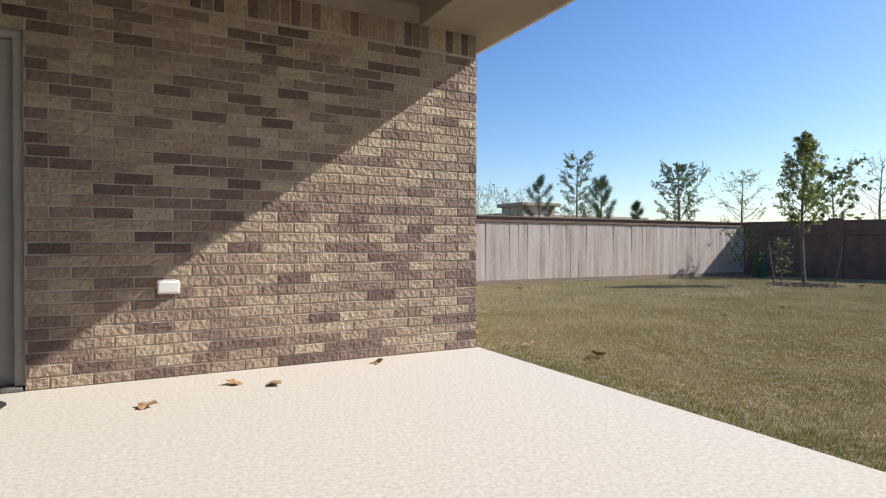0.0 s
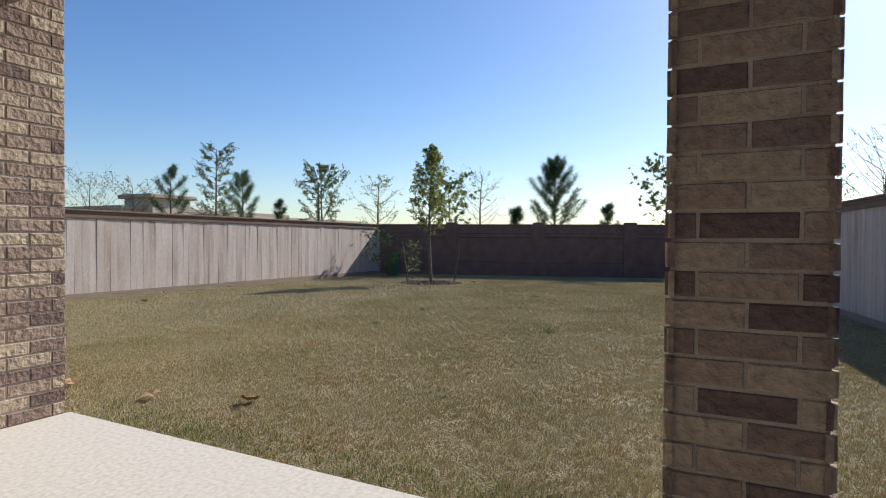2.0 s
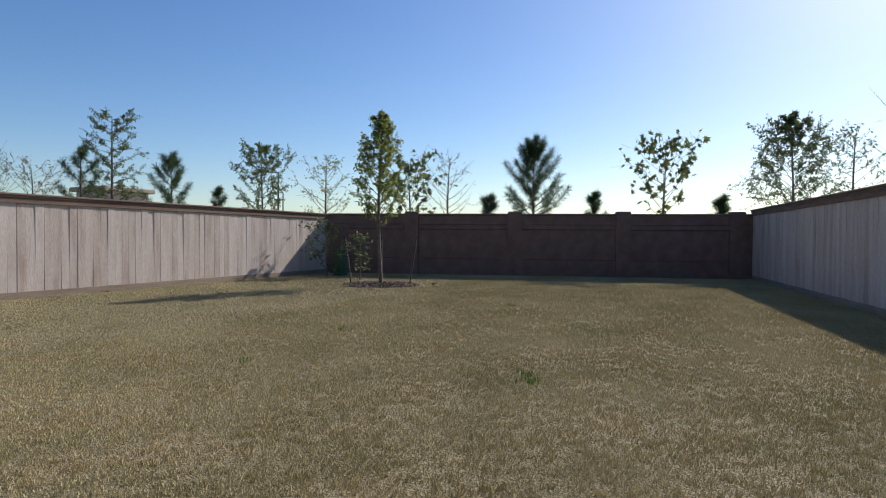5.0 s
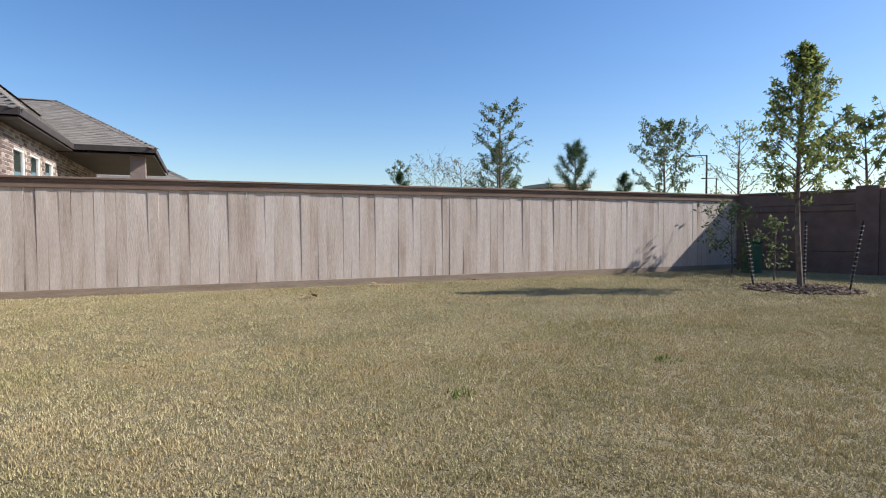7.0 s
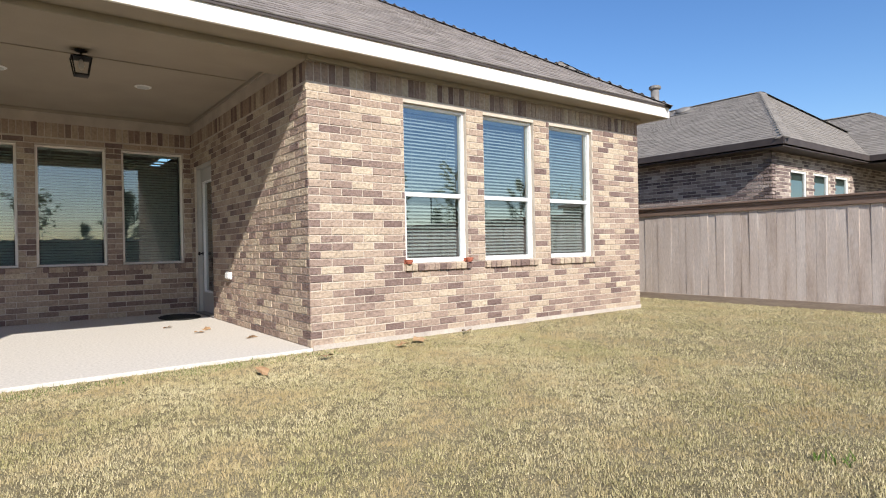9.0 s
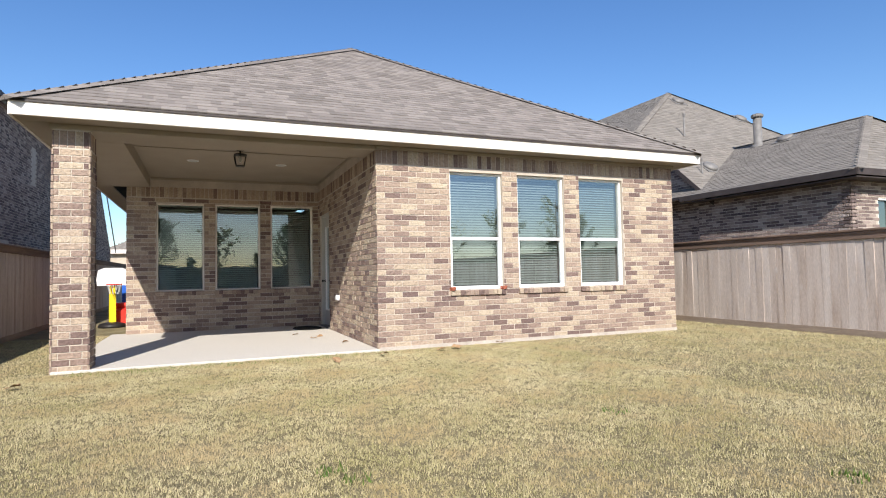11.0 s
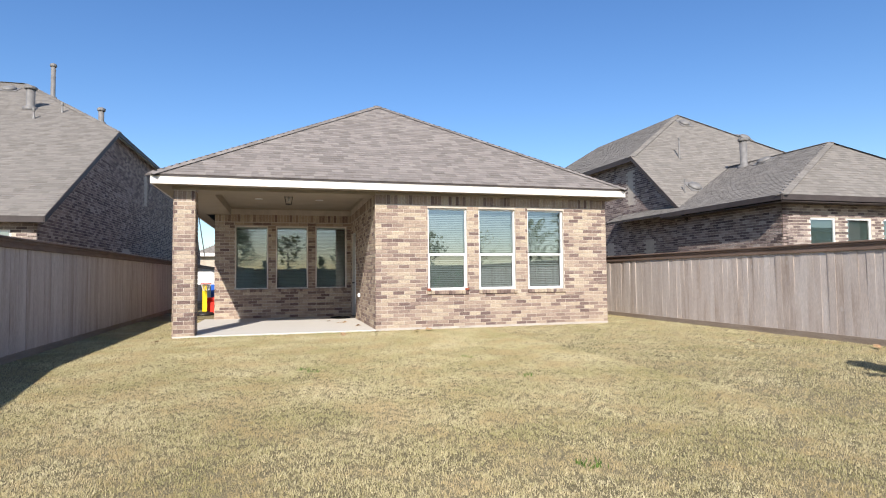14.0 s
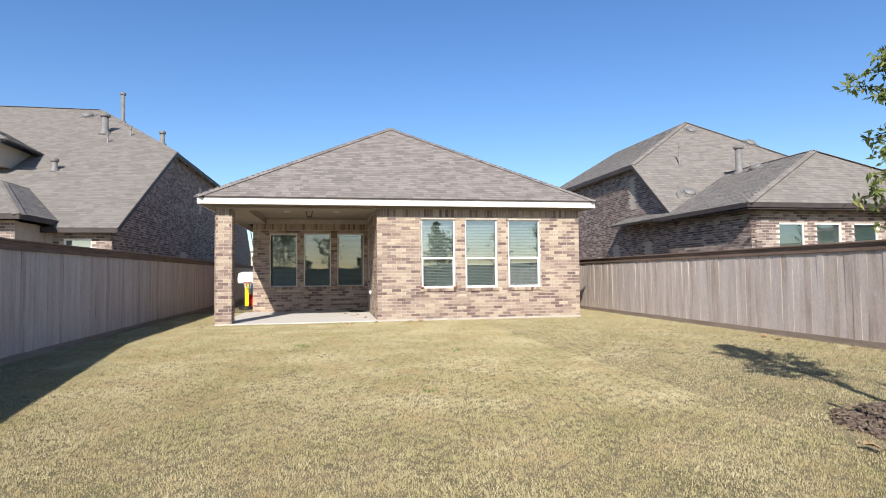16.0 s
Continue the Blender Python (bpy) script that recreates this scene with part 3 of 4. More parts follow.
def row_sill(x, y0, y1):
    t = thing("window_sill", "sloped rowlock brick sill under a window", "sill", "sills", kind="structure")
    k = int(round((y1 - y0 + 0.04) / 0.083))
    w = (y1 - y0 + 0.04) / k
    for i in range(k):
        o = part("brick", SILL_ME[i % 4], BRICK, t)
        o.location = (x + 0.012, y0 - 0.02 + (i + 0.5) * w, 0.79)
        o.scale = (1, w / 0.083, 1)


SILL_ME = [Shape().box((-0.07, -0.037, -0.045), (0.028 + 0.003 * i, 0.037, 0.034), pose(0, 0, 0, 0, 6, 0), cham=0.005).mesh("brick", BRICK) for i in range(4)]
for a, b in GW:
    row_sill(X_REAR, a, b)
for a, b in PW:
    row_sill(X_BACK, a, b)

# ---- patio door in the side wall, closed ----
D = thing("door_1", "grey painted patio door with a tall glazed light, closed", "door", kind="structure")
dx0, dx1 = DOOR
s = Shape()
s.box((dx0 + 0.002, Y_SIDE + 0.03, 0.03), (dx0 + 0.06, Y_SIDE + 0.2, 2.36), cham=0.005).box((dx1 - 0.06, Y_SIDE + 0.03, 0.03), (dx1 - 0.002, Y_SIDE + 0.2, 2.36), cham=0.005)
s.box((dx0 + 0.002, Y_SIDE + 0.03, 2.36), (dx1 - 0.002, Y_SIDE + 0.2, 2.418), cham=0.005)
part("door_frame", s, DOORPAINT, D)
part("threshold", Shape().box((dx0 + 0.01, Y_SIDE - 0.02, 0.002), (dx1 - 0.01, Y_SIDE + 0.2, 0.03), cham=0.006), GALV, D, "dull metal threshold")
s = Shape()
lx0, lx1 = dx0 + 0.2, dx1 - 0.2
for a, b in (((dx0 + 0.062, 0.035), (lx0, 2.355)), ((lx1, 0.035), (dx1 - 0.062, 2.355)), ((lx0, 0.035), (lx1, 0.35)), ((lx0, 2.15), (lx1, 2.355))):
    s.box((a[0], Y_SIDE + 0.085, a[1]), (b[0], Y_SIDE + 0.13, b[1]))
part("leaf", s, DOORPAINT, D)
s = Shape()
for a, b in (((lx0, 0.35), (lx0 + 0.03, 2.15)), ((lx1 - 0.03, 0.35), (lx1, 2.15)), ((lx0 + 0.03, 0.35), (lx1 - 0.03, 0.38)), ((lx0 + 0.03, 2.12), (lx1 - 0.03, 2.15))):
    s.box((a[0], Y_SIDE + 0.07, a[1]), (b[0], Y_SIDE + 0.14, b[1]), cham=0.005)
part("light_frame", s, WHITE, D)
g = part("pane", Shape().add([(lx0, Y_SIDE + 0.1, 0.36), (lx1, Y_SIDE + 0.1, 0.36), (lx1, Y_SIDE + 0.1, 2.14), (lx0, Y_SIDE + 0.1, 2.14)], [(0, 1, 2, 3)]), GLASS, D)
g.visible_shadow = False
me = Shape().box((lx0 + 0.03, -0.012, -0.001), (lx1 - 0.03, 0.012, 0.001), pose(0, 0, 0, 40, 0, 0)).mesh("slat", BLIND)
for i in range(66):
    o = part("slat", me, BLIND, D)
    o.location = (0, Y_SIDE + 0.125, 0.4 + i * 0.026)
part("knob", Shape().lathe([(0.03, 0), (0.03, 0.01), (0.012, 0.02), (0.012, 0.045), (0.028, 0.055), (0.03, 0.07), (0.015, 0.085)], sides=14), BLACK, D, smooth=True).matrix_world = pose(dx0 + 0.13, Y_SIDE + 0.085, 0.98, 90, 0, 0)

MATT = tagged(part("door_mat", Shape().lathe([(0.36, 0.0), (0.37, 0.006), (0.35, 0.014), (0.05, 0.016)], sides=28), RUBBER), "dark rounded door mat on the patio slab", "mat")
MATT.scale = (1.25, 0.8, 1)
MATT.location = (-1.02, 4.72, 0.001)

# outlet box on the side wall
O = thing("outlet_cover", "white plastic weatherproof outlet cover on brick", "outlet", at=(0.35, Y_SIDE - 0.01, 0.67))
part("back_box", Shape().box((-0.075, -0.028, -0.05), (0.075, 0.0, 0.05), cham=0.006), WHITE, O)
part("lid", Shape().box((-0.066, -0.055, -0.042), (0.066, -0.029, 0.044), cham=0.01), WHITE, O)
part("hinge", Shape().box((-0.05, -0.04, 0.045), (0.05, -0.028, 0.056), cham=0.003), WHITE, O)

# ceiling lantern and recessed lights
L = thing("ceiling_lantern", "small black metal lantern hung under the patio ceiling", "lantern", at=(1.45, 3.27, CEIL))
part("canopy", Shape().lathe([(0.05, -0.02), (0.06, -0.012), (0.06, -0.001)], sides=16), BLACK, L)
part("stem", Shape().lathe([(0.012, -0.07), (0.012, -0.02)], sides=8), BLACK, L)
part("roof", Shape().add([(-.1, -.1, -.09), (.1, -.1, -.09), (.1, .1, -.09), (-.1, .1, -.09), (-.05, -.05, -.065), (.05, -.05, -.065), (.05, .05, -.065), (-.05, .05, -.065)],
     [(3, 2, 1, 0), (4, 5, 6, 7), (0, 1, 5, 4), (1, 2, 6, 5), (2, 3, 7, 6), (3, 0, 4, 7)]), BLACK, L)
for sx in (-1, 1):
    for sy in (-1, 1):
        part("post", Shape().tube([(sx * 0.09, sy * 0.09, -0.09), (sx * 0.062, sy * 0.062, -0.26)], [0.007, 0.007], 6), BLACK, L)
part("base", Shape().box((-0.068, -0.068, -0.275), (0.068, 0.068, -0.258), cham=0.004), BLACK, L)
part("bulb", Shape().lathe([(0.012, -0.1), (0.02, -0.13), (0.03, -0.17), (0.02, -0.2), (0.005, -0.21)], sides=12), WHITE, L, "white glass bulb", smooth=True)
for yy in (2.6, 4.1):
    R = thing("recessed_light", "round white recessed ceiling light, off", "ceiling light", "recessed lights", at=(0.3, yy - 0.05, CEIL))
    part("ring", Shape().lathe([(0.09, -0.012), (0.10, -0.006), (0.10, -0.001)], sides=24), WHITE, R)
    part("lens", Shape().lathe([(0.07, -0.016), (0.072, -0.0125)], sides=24), BLIND, R)

# clay saucers on the first window's sill
for yy in (6.30, 7.2):
    K = thing("clay_bracket", "small red clay holder fixed at a window sill", "holder", "clay holders", at=(3.045, yy, 0.855))
    part("cup", Shape().lathe([(0.03, -0.03), (0.04, -0.01), (0.05, 0.02), (0.046, 0.022), (0.03, 0.0)], sides=12), CLAY, K)
    part("tab", Shape().box((-0.06, -0.045, -0.03), (-0.025, 0.045, 0.02), cham=0.005), CLAY, K)

# ---- play set at the side of the house ----
H = thing("toy_basketball_hoop", "child's basketball hoop with white board and yellow post", "toy hoop", at=(-4.4, 0.72, GROUND))
H.scale = (0.9, 0.9, 0.9)
H.rotation_euler = (0, 0, radians(15))
part("base", Shape().lathe([(0.32, 0.0), (0.34, 0.03), (0.30, 0.10), (0.12, 0.14)], sides=20), BLACK, H, "black plastic base", smooth=True)
part("post", Shape().box((-0.05, -0.075, 0.12), (0.05, 0.075, 1.12), cham=0.02), YELLOW, H, "yellow plastic post")
part("backboard", Shape().prism([(0.05, y, z) for y, z in ((-0.36, 1.1), (0.36, 1.1), (0.38, 1.25), (0.34, 1.5), (0.2, 1.56), (-0.2, 1.56), (-0.34, 1.5), (-0.38, 1.25))], (0.05, 0, 0)), WHITE, H)
part("rim", Shape().tube([(0.3 + 0.17 * math.cos(a), 0.17 * math.sin(a), 1.13) for a in [i * math.pi / 10 for i in range(21)]], [0.015] * 21, 6), REDP, H, "red plastic rim")
_n = Shape()
for i in range(10):
    a = i * math.pi / 5
    _n.tube([(0.3 + 0.165 * math.cos(a), 0.165 * math.sin(a), 1.12), (0.3 + 0.1 * math.cos(a + 0.3), 0.1 * math.sin(a + 0.3), 0.88)], [0.005, 0.005], 4)
part("net", _n, WHITE, H)
for nm, lab, m_, a, b, at in (("toy_slide", "blue plastic toy slide panel beside the house", BLUEP, (-0.35, -0.15, 0.0), (0.35, 0.15, 1.15), (-5.5, 0.98, GROUND)),
                              ("toy_car", "red plastic ride-on toy beside the house", REDP, (-0.3, -0.2, 0.0), (0.3, 0.2, 0.42), (-4.9, 0.85, GROUND))):
    t = thing(nm, lab, "toy", at=at)
    part("body", Shape().box(a, b, cham=0.06), m_, t)
    part("top", Shape().box((a[0] * 0.7, a[1] * 0.8, b[2]), (b[0] * 0.5, b[1] * 0.8, b[2] + 0.14), cham=0.03), m_, t)
    part("foot", Shape().box((a[0] - 0.04, a[1] - 0.03, 0.0), (b[0] + 0.04, b[1] + 0.03, 0.06), cham=0.02), WHITE if m_ is REDP else BLACK, t)


# ---- fences ----
def picket_mesh(w, h, seed):
    rng = random.Random(seed)
    s = Shape().box((-w / 2, -0.009, 0), (w / 2, 0.009, h), cham=0.003)
    s.v = [(x + rng.uniform(-0.002, 0.002), y + 0.003 * math.sin(z * 1.7 + seed) + rng.uniform(-0.001, 0.001), z) for x, y, z in s.v]
    return s.mesh("picket", PICKET)


def fence_run(name, label, a, b, face, h, z=GROUND, pw=0.14, cap=True):
    """A board fence from a to b; face: +1 if the pickets show on the left of that run."""
    a, b = Vector((*a, z)), Vector((*b, z))
    ln = (b - a).length
    ang = math.degrees(math.atan2(b.y - a.y, b.x - a.x))
    F = thing(name, label, "fence", at=a, kind="structure")
    F.rotation_euler = (0, 0, radians(ang))
    meshes = [picket_mesh(pw - 0.001 - 0.0015 * (i % 3), h - 0.2, i * 7 + 1) for i in range(8)]
    rng = random.Random(len(name))
    n = math.ceil(ln / pw)
    pw = ln / n
    for i in range(n):
        o = part("picket", meshes[rng.randrange(8)], PICKET, F)
        o.location = ((i + 0.5) * pw, face * (0.02 + rng.uniform(-0.0015, 0.002)), 0.10)
        o.rotation_euler = (rng.uniform(-0.004, 0.004), rng.uniform(-0.0025, 0.0025), math.pi * rng.randrange(2) + rng.uniform(-0.008, 0.008))
    part("kickboard", Shape().box((0, -0.02 + face * 0.014, -0.05), (ln, 0.02 + face * 0.014, 0.115), cham=0.006), ROT, F, "weathered kickboard along the ground")
    part("fascia_board", Shape().box((0, face * 0.045 - 0.012, h - 0.16), (ln, face * 0.045 + 0.012, h - 0.035), cham=0.005), FENCE_CAP, F, "stained trim board")
    part("lower_trim", Shape().box((0, face * 0.062 - 0.008, h - 0.075), (ln, face * 0.062 + 0.010, h - 0.036), cham=0.004), FENCE_CAP, F)
    part("cap", Shape().box((0, -0.07 + face * 0.02, h - 0.034), (ln, 0.07 + face * 0.02, h), cham=0.006), FENCE_CAP, F, "flat stained cap board")
    part("backing_rail", Shape().box((0, -face * 0.06 - 0.02, 0.3), (ln, -face * 0.03 + (0.0 if face > 0 else 0.0), 0.39)).box((0, -face * 0.06 - 0.02, h - 0.35), (ln, -face * 0.03, h - 0.26)), ROT, F)
    return F


FENCE_H = 1.705
fence_run("fence_far", "weathered grey-brown cedar board fence with capped top", (-12.0, FENCE_Y + 0.05), CORNER_A, -1, FENCE_H)
RF = [(-33.0, -0.72), (9.0, -0.72), CORNER_B]
fence_run("fence_near_house", "shaded weathered cedar board fence with capped top", RF[0], RF[1], 1, 1.825)
fence_run("fence_near_garden", "shaded weathered cedar board fence with capped top", RF[1], RF[2], 1, 1.825)
# ---- precast back wall ----
W = thing("wall_boundary", "brown precast concrete panel wall with posts", "wall", kind="structure")
A_, B_ = Vector((*CORNER_A, GROUND)), Vector((*CORNER_B, GROUND))
W.location = A_
W.rotation_euler = (0, 0, math.atan2(B_.y - A_.y, B_.x - A_.x))
WL, WH, BAY = (B_ - A_).length, 1.715, 2.9
part("core", Shape().box((0.02, -0.03, -0.1), (WL - 0.02, 0.07, WH - 0.02)), PRECAST, W)
_x = -0.4
while _x < WL + 0.3:
    x1 = min(_x + BAY, WL + 0.6)
    if _x > 0.5:
        part("post", Shape().box((_x - 0.195, -0.085, -0.1), (_x + 0.195, 0.12, WH + 0.06), cham=0.02), PRECAST, W)
    for z0, z1, pr in ((-0.1, 0.44, 0.0), (0.45, 1.27, 0.0), (1.28, 1.40, 0.025), (1.41, WH - 0.05, 0.0), (WH - 0.049, WH, 0.03)):
        part("panel", Shape().box((_x + 0.2, -0.05 - pr, z0), (x1 - 0.2, 0.10 + pr, z1), cham=0.012), PRECAST, W)
    _x += BAY


# ---- neighbouring houses ----
def field_bricks(s, m, length, z0, z1, holes, cl=0.254, seed=0, top=None, proud=0.008, co=COURSE):
    """Brick faces of a far wall, joined into one mesh; top(u): height limit along the wall."""
    rows = int((z1 - z0) / co)
    for r in range(rows):
        zc = z0 + (r + 0.5) * co
        off = -(r % 2) * cl / 2
        u = off
        while u < length:
            a, b = max(0, u), min(length, u + cl)
            u += cl
            c = (a + b) / 2
            if b - a < 0.04 or (top and zc + co / 2 > top(c)) or any(p - 0.02 < c < q + 0.02 and lo < zc < hi for p, q, lo, hi in holes):
                continue
            k = len(s.v)
            h = (co - 0.011) / 2
            for y, i in ((0.004, 0.0), (-proud, 0.004)):
                for px, pz in ((a + 0.005 + i, zc - h + i), (b - 0.005 - i, zc - h + i), (b - 0.005 - i, zc + h - i), (a + 0.005 + i, zc + h - i)):
                    s.v.append(tuple(m @ Vector((px, y, pz))))
            s.f += [(k + 4, k + 5, k + 6, k + 7)] + [(k + i, k + (i + 1) % 4, k + 4 + (i + 1) % 4, k + 4 + i) for i in range(4)]
    return s


def simple_window(parent, m, u0, u1, z0, z1):
    w = part("window", Shape().box((u0, -0.02, z0), (u1, 0.05, z0 + 0.05), m).box((u0, -0.02, z1 - 0.05), (u1, 0.05, z1), m)
             .box((u0, -0.02, z0 + 0.05), (u0 + 0.05, 0.05, z1 - 0.05), m).box((u1 - 0.05, -0.02, z0 + 0.05), (u1, 0.05, z1 - 0.05), m), WHITE, parent)
    part("pane", Shape().add([(u0 + 0.05, 0.01, z0 + 0.05), (u1 - 0.05, 0.01, z0 + 0.05), (u1 - 0.05, 0.01, z1 - 0.05), (u0 + 0.05, 0.01, z1 - 0.05)], [(0, 1, 2, 3)], m), GLASS, w)
    part("blind", Shape().box((u0 + 0.05, 0.06, z0 + 0.05), (u1 - 0.05, 0.07, z1 - 0.05), m), BLIND, w)
    return w


def neighbour_wall(parent, origin, turn, length, z1, holes, top=None, seed=0, poly=None):
    m = pose(*origin, 0, 0, turn)
    s = Shape()
    if poly:
        s.prism([tuple(m @ Vector((u, 0.0, z))) for u, z in poly], m.to_3x3() @ Vector((0, 0.2, 0)))
    else:
        wall_panels(s, length, -0.3, z1, holes, 0.2)
        s.v = [tuple(m @ Vector(p)) for p in s.v]
    part("wall", s, MORTAR, parent)
    part("brickwork", field_bricks(Shape(), m, length, 0.0, z1, holes, seed=seed, top=top), BRICK_N, parent, "grey-brown brick", kind="stuff")
    for h in holes:
        simple_window(parent, m @ pose(0, 0.04, 0), *h)


def roof_of(parent, polys, seed, ridges, course=0.15, tab=0.27):
    part("roof_deck", decked(polys, 0.03, 0.05), DARKFASCIA_SHADE, parent)
    for i, P in enumerate(polys):
        part("shingle_covering", shingled(Shape(), P, seed=seed + i, course=course, tab=tab), SHINGLE_N, parent, "grey asphalt shingles", kind="stuff")
    c = Shape()
    for a, b in ridges:
        caps_along(c, a, b)
    part("ridge_cap", c, SHINGLE_N, parent, kind="stuff")


def board(parent, a, b, h=0.15, t=0.04, m=DARKFASCIA_SHADE, name="fascia"):
    a, b = Vector(a), Vector(b)
    d = (b - a).normalized()
    side = d.cross(Vector((0, 0, 1))).normalized() * (t / 2)
    s = Shape()
    q = [a - side, b - side, b + side, a + side]
    dn = Vector((0, 0, -h))
    s.add([tuple(p + dn) for p in q] + [tuple(p) for p in q], [(3, 2, 1, 0), (4, 5, 6, 7), (0, 1, 5, 4), (1, 2, 6, 5), (2, 3, 7, 6), (3, 0, 4, 7)])
    part(name, s, m, parent)


# house across the far fence: low wing, tall main block
NB = thing("house", "grey-brown brick house with grey hip roof beyond the fence", "house", "neighbouring houses")
wx, wy, ez = 2.5, 16.75, 3.3
neighbour_wall(NB, (wx, wy, 0), 90, 12.0, 3.2, [(0.98, 1.93, 1.0, 2.72), (2.35, 3.3, 1.0, 2.72), (3.75, 4.7, 1.0, 2.72)], seed=1)
neighbour_wall(NB, (-2.0, wy, 0), 0, wx + 2.0, 3.2, [], seed=2)
wing_apex, wing_back = (0.28, 21.2, 5.6), (-6.0, 21.2, 5.6)
e0, e1, e3 = (2.95, 16.3, ez), (2.95, 26.1, ez), (-6.0, 26.1, ez)
roof_of(NB, [[e0, e1, wing_apex], [(-6.0, 16.3, ez), e0, wing_apex, wing_back], [e1, e3, wing_back, wing_apex]], 20, [(e0, wing_apex), (e1, wing_apex), (wing_back, wing_apex)])
board(NB, e0, e1)
board(NB, (-2.3, 16.3, ez), e0)
part("soffit", Shape().box((-2.3, 16.32, ez - 0.2), (2.93, 16.76, ez - 0.18)).box((2.49, 16.78, ez - 0.2), (2.93, 26.0, ez - 0.18)), DARKFASCIA_SHADE, NB)
# main block: rear slope comes low, side wall two storeys
mz = lambda x: 3.13 + 0.852 * (-1.4 - x)
neighbour_wall(NB, (-15.0, 17.0, 0), 0, 13.3, 5.85, [(9.55, 10.05, 3.95, 5.4), (7.9, 8.6, 1.6, 2.5), (10.8, 11.4, 1.9, 2.5)],
               top=lambda u: min(5.8, mz(-15.0 + u) - 0.05), seed=3, poly=[(0, -0.3), (13.3, -0.3), (13.3, 3.25), (10.4, 5.75), (10.3, 5.87), (0, 5.87)])
ridge0 = (-8.15, 21.7, mz(-8.15))
s0, s1 = (-1.4, 16.7, mz(-1.4)), (-1.4, 31.5, mz(-1.4))
tip, tipb = (-4.65, 16.7, mz(-4.65)), (-15.5, 16.7, mz(-4.65))
roof_of(NB, [[s0, s1, ridge0, tip], [tipb, tip, ridge0, (-15.5, 21.7, mz(-8.15))]], 30, [(tip, ridge0), (s1, ridge0)])
board(NB, s0, tip, 0.16)
board(NB, tipb, tip, 0.2)
for px, py, pz, hh, rr in ((-3.0, 20.7, 5.3, 1.05, 0.14), (-4.7, 19.05, mz(-4.7), 0.75, 0.03), (-2.6, 17.6, mz(-2.6), 0.4, 0.02)):
    vent_pipe(px, py, pz, hh, rr)
for vx, vy, vz in ((-7.4, 21.5, mz(-7.4)), (-2.93, 18.3, mz(-2.93)), (-6.5, 24.1, mz(-6.5))):
    roof_vent(vx, vy, vz + 0.02, (0, radians(40), 0), "neighbour roof vents")
roof_vent(-1.9, 20.6, 5.34, (radians(25), 0, 0), "neighbour roof vents")

# house across the near fence
NA = thing("house", "grey-brown brick two-storey house with low rear roof slope", "house", "neighbouring houses")
az = lambda x: 3.0 + 0.565 * (-1.1 - x)
YA = -2.75
neighbour_wall(NA, (-0.9, YA, 0), 180, 29.6, 6.4, [(11.4, 11.95, 4.4, 5.75), (8.0, 9.0, 1.5, 2.3)], top=lambda u: min(6.4, az(-0.9 - u) - 0.06, 6.35 - 0.87 * (u - 25.6)), seed=5,
               poly=[(0, -0.3), (29.6, -0.3), (29.6, 2.85), (25.6, 6.35), (6.2, 6.35), (0, 2.85)])
neighbour_wall(NA, (-0.9, -14.0, 0), 90, 14.0 + YA, 2.8, [(9.9, 10.7, 0.9, 2.4), (7.4, 8.6, 0.9, 2.4)], seed=6)
ar0, ar1 = (-12.8, -7.5, az(-12.8)), (-12.8, -16.0, az(-12.8))
al0, al1 = (-0.6, -2.5, az(-0.6)), (-0.6, -17.0, az(-0.6))
at_, atb = (-7.15, -2.5, az(-7.15)), (-26.6, -2.5, az(-7.15))
roof_of(NA, [[al1, al0, at_, ar0, ar1], [at_, atb, (-26.6, -7.5, az(-12.8)), ar0]], 40, [(at_, ar0), (ar1, ar0)])
board(NA, al1, al0)
board(NA, al0, at_, 0.16)
board(NA, at_, atb)
board(NA, atb, (-30.9, -2.5, 2.95), 0.16)
# bay with its own small hip
neighbour_wall(NA, (0.8, -8.0, 0), 90, 3.4, 2.8, [(0.5, 1.3, 0.9, 2.4), (1.9, 2.8, 0.9, 2.4)], seed=8)
neighbour_wall(NA, (-0.9, -4.6, 0), 0, 0.01, 2.8, [], seed=9)
b0, b1, b2, b3, bt = (1.2, -8.4, 2.95), (1.2, -4.3, 2.95), (-2.6, -4.3, 2.95), (-2.6, -8.4, 2.95), (-1.6, -6.2, 4.25)
roof_of(NA, [[b0, b1, bt], [b1, b2, (-3.4, -6.2, 4.25), bt], [b3, b0, bt, (-3.4, -6.2, 4.25)]], 50, [(b0, bt), (b1, bt)])
board(NA, b0, b1)
board(NA, b1, b2)
part("wall", Shape().box((-0.9, -8.0, -0.3), (0.79, -4.61, 2.78)), MORTAR, NA)
# dormer
part("dormer_wall", Shape().box((-8.5, -11.5, 5.2), (-4.2, -7.6, 6.0)), STUCCO, NA)
roof_of(NA, [[(-3.8, -11.9, 6.05), (-3.8, -7.2, 6.05), (-6.5, -9.6, 7.3)], [(-3.8, -7.2, 6.05), (-8.6, -7.2, 6.05), (-8.6, -9.6, 7.3), (-6.5, -9.6, 7.3)]], 60, [((-3.8, -7.2, 6.05), (-6.5, -9.6, 7.3))])
for px, py, hh, rr in ((-9.3, -6.05, 0.75, 0.15), (-11.6, -6.1, 1.35, 0.09), (-8.7, -3.5, 0.5, 0.1), (-8.1, -5.5, 0.3, 0.035), (-9.0, -4.9, 0.3, 0.035), (-4.95, -6.15, 0.35, 0.1)):
    vent_pipe(px, py, min(az(px), 6.42 + 0.64 * (-2.5 - py)) - 0.03, hh, rr)
roof_vent(-11.66, -7.68, az(-11.66) + 0.02, (0, radians(29), 0), "neighbour roof vents")


